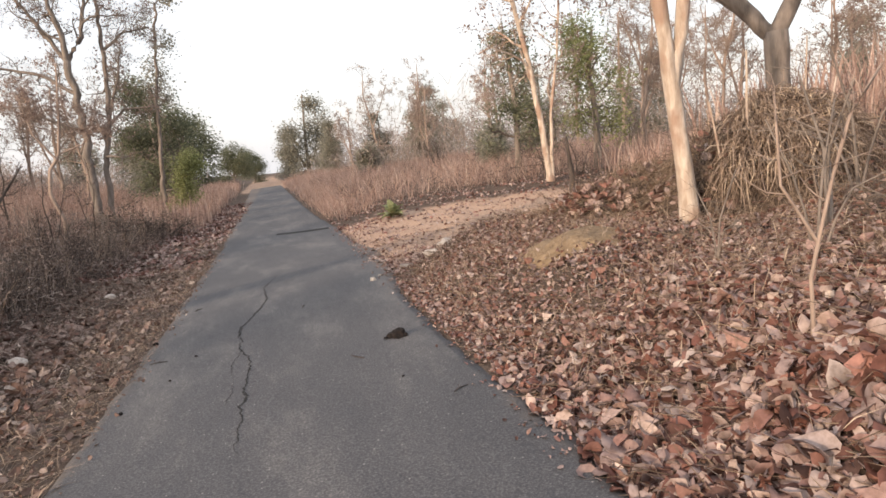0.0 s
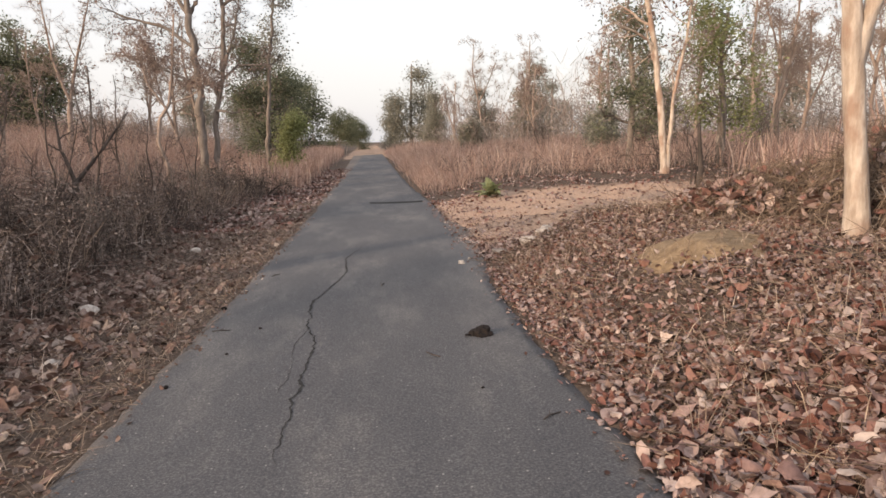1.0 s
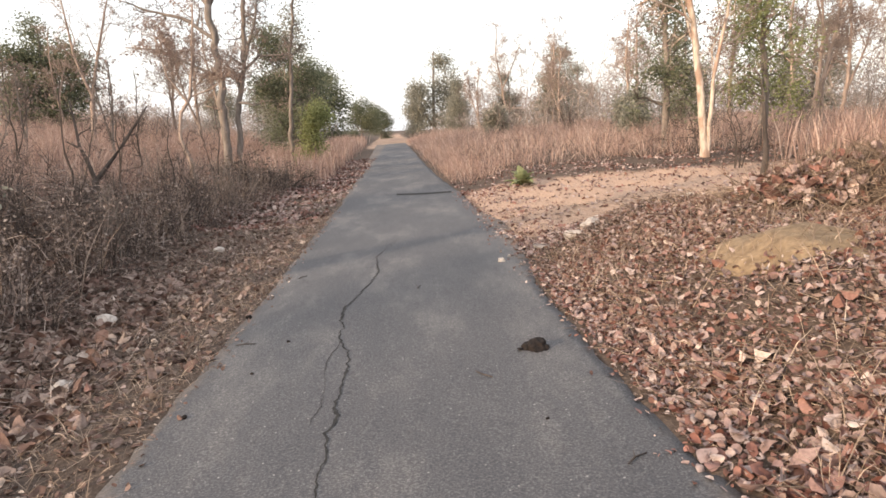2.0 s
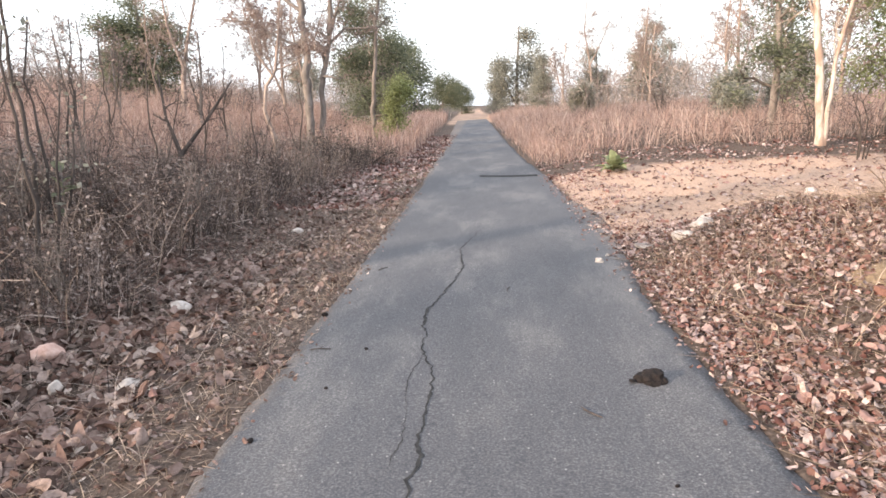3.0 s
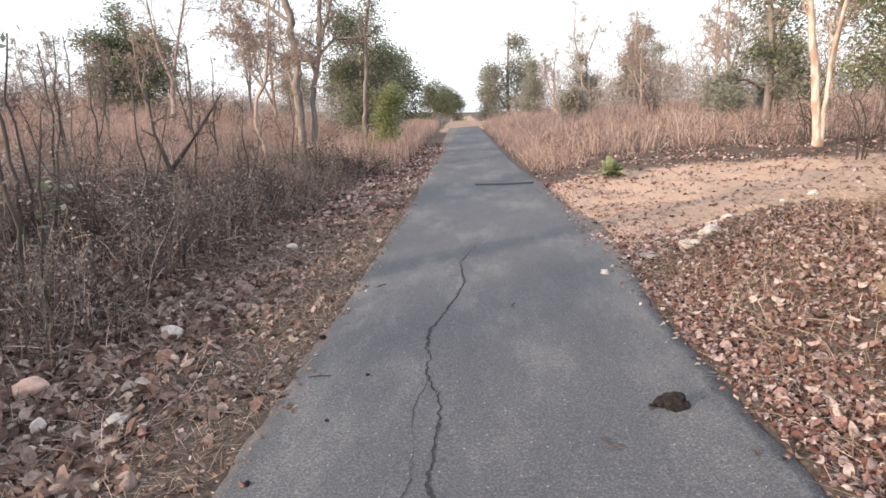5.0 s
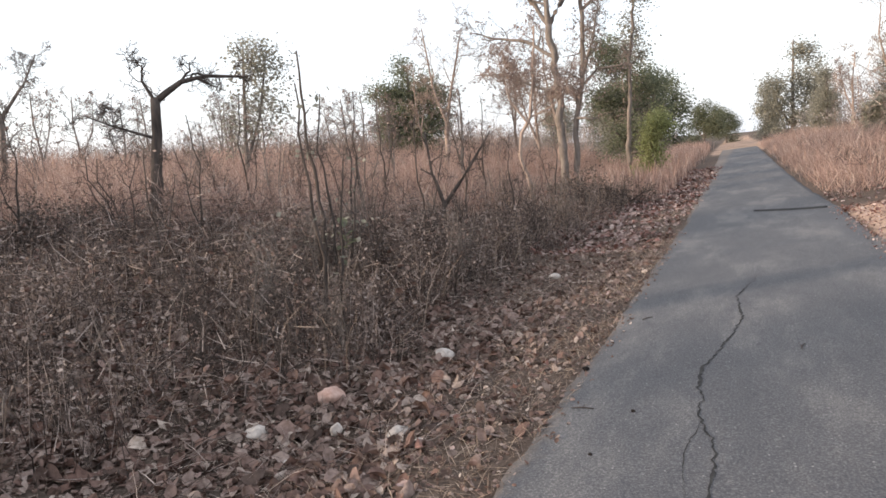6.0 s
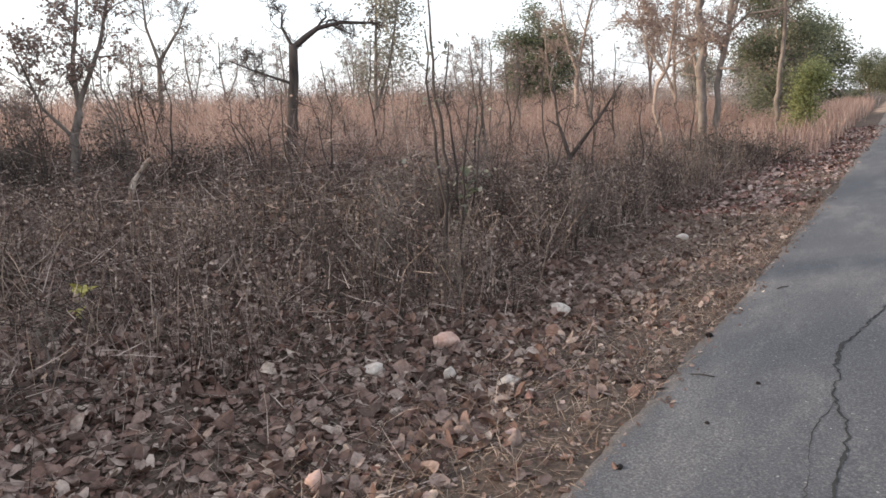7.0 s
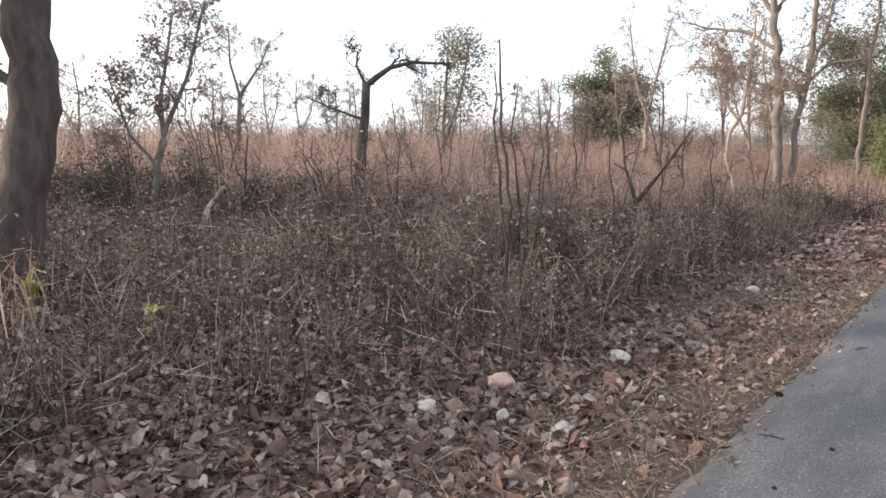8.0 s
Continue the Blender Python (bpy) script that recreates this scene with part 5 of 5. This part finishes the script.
# long withered strands droop over the front of the heap
STRAND = island_mat("withered_strand", [(0.0, (0.1, 0.075, 0.062)), (0.4, (0.24, 0.185, 0.15)), (0.8, (0.4, 0.32, 0.26)), (1.0, (0.55, 0.46, 0.36))], through_light=0.15)
k = 5200
a, r = RNG.uniform(-2.5, 0.1, k), RNG.uniform(0.05, 1.0, k)
sx, sy = 5.0 + np.cos(a) * 1.0 * r, 6.85 + np.sin(a) * 1.0 * r
sz = heights(sx, sy) + np.array([heap_top(p1, q1) for p1, q1 in zip(sx, sy)]) * RNG.uniform(0.95, 1.25, k) + 0.05
L, out, wide = RNG.uniform(0.1, 0.55, k), RNG.uniform(0.02, 0.4, k), RNG.uniform(0.0015, 0.006, k)
face = a + RNG.normal(0, 1.0, k)
v = np.zeros((k, 8, 3))
for i, (f, w) in enumerate(((0, 0.6), (0.35, 1.2), (0.7, 1.0), (1.0, 0.3))):
    c = np.stack([sx + np.cos(face) * out * f, sy + np.sin(face) * out * f, sz + 0.12 * math.sin(2.2 * f) - L * f ** 1.6], 1) + RNG.normal(0, 0.025, (k, 3))
    across = np.stack([-np.sin(face) * wide * w, np.cos(face) * wide * w, RNG.normal(0, 0.002, k)], 1)
    v[:, 2 * i], v[:, 2 * i + 1] = c - across, c + across
v -= np.array(heap.location)
idx = np.arange(k)[:, None] * 8
f = []
for i in range(3):
    f += (idx + np.array([2 * i, 2 * i + 1, 2 * i + 3, 2 * i + 2])).tolist()
tagged(mesh_object("hanging_cover", v.reshape(-1, 3).tolist(), f, STRAND, heap, False), kind="stuff")
for i, (x, y, dx, dy, h, r) in enumerate([(4.5, 6.3, 0.05, 0.05, 1.5, 0.018), (4.35, 6.35, -0.15, 0.1, 1.1, 0.014), (5.7, 6.9, 0.15, 0.1, 1.4, 0.014), (5.2, 6.2, 0.35, 0.1, 1.1, 0.014)]):
    tree("stake", "pale dry stick stuck upright in the brush heap", (x, y),
         [([(0, 0, 0), (dx * 0.5, dy * 0.5, h * 0.5), (dx, dy, h)], r, r * 0.6, True)], {"kids": (2,), "angle": 40, "limb": 0.3, "low": 0.6}, PALE_BARK, seed=60 + i, category="stick", group="sticks in the brush heap")

# dry branching sprays on the right bank
spray = None
for i, (x, y, size, turn) in enumerate([(3.6, 4.5, 1.0, 0), (4.1, 4.9, 1.2, 90), (3.9, 4.0, 0.8, 200), (4.9, 5.4, 1.2, 150), (3.1, 4.9, 0.7, 300)]):
    if spray is None:
        spray = tree("dry_spray", "dry leafless spray of pale branches on the bank", (x, y),
                     [([(0, 0, 0), (0.05, 0, 0.5), (0.2, 0.05, 1.0)], 0.013, 0.006, True), ([(0.02, 0.02, 0), (-0.1, 0.1, 0.5), (-0.3, 0.12, 0.9)], 0.011, 0.005, True), ([(0, -0.02, 0), (0.15, -0.15, 0.4), (0.4, -0.3, 0.55)], 0.01, 0.004, True)],
                     {"kids": (3, 6), "angle": 45, "limb": 0.5, "wiggle": 0.35, "thin": 0.0025, "rise": 0.0}, GREY_BARK, seed=70, category="shrub", group="dry sprays on the bank")
    else:
        again(spray, x, y, size, turn)

# bare saplings standing out of the brush
sapling = tree("sapling", "thin bare sapling standing in dry brush", (-4.9, 12.4),
               [([(0, 0, 0), (0.04, 0.02, 0.8), (-0.06, 0.05, 1.6), (0.02, 0.0, 2.4)], 0.022, 0.007, True), ([(0.03, 0.02, 0.6), (0.25, 0.1, 1.2), (0.4, 0.12, 1.9)], 0.014, 0.006, True)],
               {"sway": 0.15, "kids": (3, 4, 5), "angle": 56, "limb": 0.7, "wiggle": 0.34, "thin": 0.004, "leaves": 0.5, "leaf": 0.07, "low": 0.25}, DARK_BARK, BROWN_LEAF, 48, "sapling", "saplings in the brush")
for x, y, size, turn in [(-6.6, 13.0, 1.0, 220), (-4.6, 16.0, 0.9, 20), (-6.2, 17.2, 1.1, 300), (-7.6, 15.0, 1.2, 110), (-4.4, 18.6, 1.0, 200), (-8.2, 11.0, 1.0, 260),
                         (-7.2, 9.2, 0.8, 30), (-9.4, 13.6, 1.2, 70), (-6.9, 20.5, 1.3, 140), (-11.5, 10.2, 1.0, 250), (-8.8, 18.0, 1.2, 330)]:
    again(sapling, x, y, size, turn)

# low bushes at the field's foot, shade put into their dark leaf colour
SHADED_LEAF = island_mat("shaded_dry_foliage", [(0.0, (0.07, 0.06, 0.053)), (0.6, (0.14, 0.12, 0.105)), (1.0, (0.24, 0.2, 0.175))], through_light=0.3)
shade_bush = tree("bush", "low dry bush, its leaves coloured dark for shade", (-3.9, 21.8), [([(0, 0, 0), (0.1, 0, 0.4), (0, 0.1, 0.7)], 0.03, 0.015, True), ([(0, 0, 0), (-0.5, 0.3, 0.4), (-0.8, 0.5, 0.5)], 0.03, 0.015, True)],
                 {"kids": (4, 5, 8), "angle": 60, "limb": 0.8, "low": 0.1, "rise": 0.0, "leaves": 1, "clump": 3, "spread": 0.14, "leaf": 0.07}, DARK_BARK, SHADED_LEAF, 47, "bush", "dark low bushes")
# the four near x -13 stand in for the shadow under the many-stemmed tree
for x, y, size, turn in [(-4.6, 22.6, 1.1, 100), (-3.6, 23.4, 0.9, 200), (-5.0, 20.9, 0.8, 300), (-12.7, 9.6, 1.2, 40), (-13.7, 8.6, 1.1, 160), (-11.8, 10.6, 1.0, 260), (-14.6, 8.9, 1.3, 80)]:
    again(shade_bush, x, y, size, turn)

# leafless shrubs through the brush
kinds = []
for i in range(4):
    g = random.Random(80 + i)
    stems = []
    for s in range(4):
        a = g.uniform(0, 6.28)
        r = g.uniform(0.1, 0.35)
        h = g.uniform(0.7, 1.3)
        stems.append(([(0.04 * math.cos(a), 0.04 * math.sin(a), 0), (0.5 * r * math.cos(a), 0.5 * r * math.sin(a), h * 0.55), (r * math.cos(a), r * math.sin(a), h)], 0.011, 0.005, True))
    kinds.append(tree("dry_shrub", "leafless many-stemmed dry shrub in grey brush", (-4.6 - 0.8 * i, 8.0 + 2.2 * i), stems,
                      {"sway": 0.18, "kids": (5, 9), "angle": 58, "limb": 0.65, "wiggle": 0.35, "thin": 0.0032, "leaves": 0.3, "leaf": 0.06, "low": 0.1, "rise": 0.02}, DARK_BARK if i % 2 else GREY_BARK, BROWN_LEAF, 90 + i, "shrub", "dry shrubs in the brush"))
g = random.Random(99)
for i in range(75):
    y = g.uniform(4.0, 24.0)
    x = -3.6 - abs(g.gauss(0, 2.6)) - 0.9 * (1 - step(4.5, 8.5, y))
    again(kinds[i % 4], x, y, g.uniform(0.4, 0.85) * (0.6 + 0.55 * step(6, 10, y)), g.uniform(0, 360))
for i in range(70):
    again(kinds[i % 4], g.uniform(-30, -8), g.uniform(8, 40), g.uniform(1.1, 2.1), g.uniform(0, 360))
for i in range(30):
    again(kinds[i % 4], g.uniform(7, 26), g.uniform(9, 40), g.uniform(1.0, 1.9), g.uniform(0, 360))

# the largest fallen leaves, each on its own
big = []
for i in range(8):
    v, f = broad_leaves(np.zeros(1), np.zeros(1), np.zeros(1), np.array([0.22]), 0.7, 0.12)
    me = bpy.data.meshes.new("leaf")
    me.from_pydata(v, [], f)
    big.append(me)


def leaf_tone(name, stops):
    m, nn, l, b = shade(name, 0.75, 0.2)
    info = nn.new("ShaderNodeObjectInfo")
    r = ramp(nn, stops)
    l.new(info.outputs["Random"], r.inputs[0])
    t = noise_at(nn, l, 25.0, 4)
    tr = ramp(nn, [(0.3, (0.68, 0.64, 0.6)), (0.7, (1.15, 1.12, 1.1))])
    l.new(t.outputs[0], tr.inputs[0])
    l.new(mixed(nn, l, r.outputs[0], tr.outputs[0], 1.0, "MULTIPLY"), b.inputs["Base Color"])
    return m


LARGE_LEAF = leaf_tone("large_dead_leaf", [(0.0, (0.17, 0.085, 0.066)), (0.35, (0.28, 0.165, 0.14)), (0.7, (0.36, 0.275, 0.255)), (1.0, (0.52, 0.43, 0.39))])
for me in big:
    me.materials.append(LARGE_LEAF)
g = random.Random(123)
for i in range(290):
    if i < 215:
        x, y = 1.5 + abs(g.gauss(0, 1.0)), g.uniform(1.5, 8.5)
    else:
        x, y = -1.7 - abs(g.gauss(0.6, 0.9)), g.uniform(3.5, 11)
    ob = new("leaf", big[i % 8])
    ob.parent = ground
    s = g.uniform(0.4, 0.8) * (1.0 if x > 0 else 0.75) * (1.0 - 0.4 * step(3.5, 6.0, y))
    ob.matrix_basis = pose(x, y, rough_land(x, y) + 0.035, g.gauss(0, 18), g.gauss(0, 18), g.uniform(0, 360)) @ Matrix.Scale(s, 4)
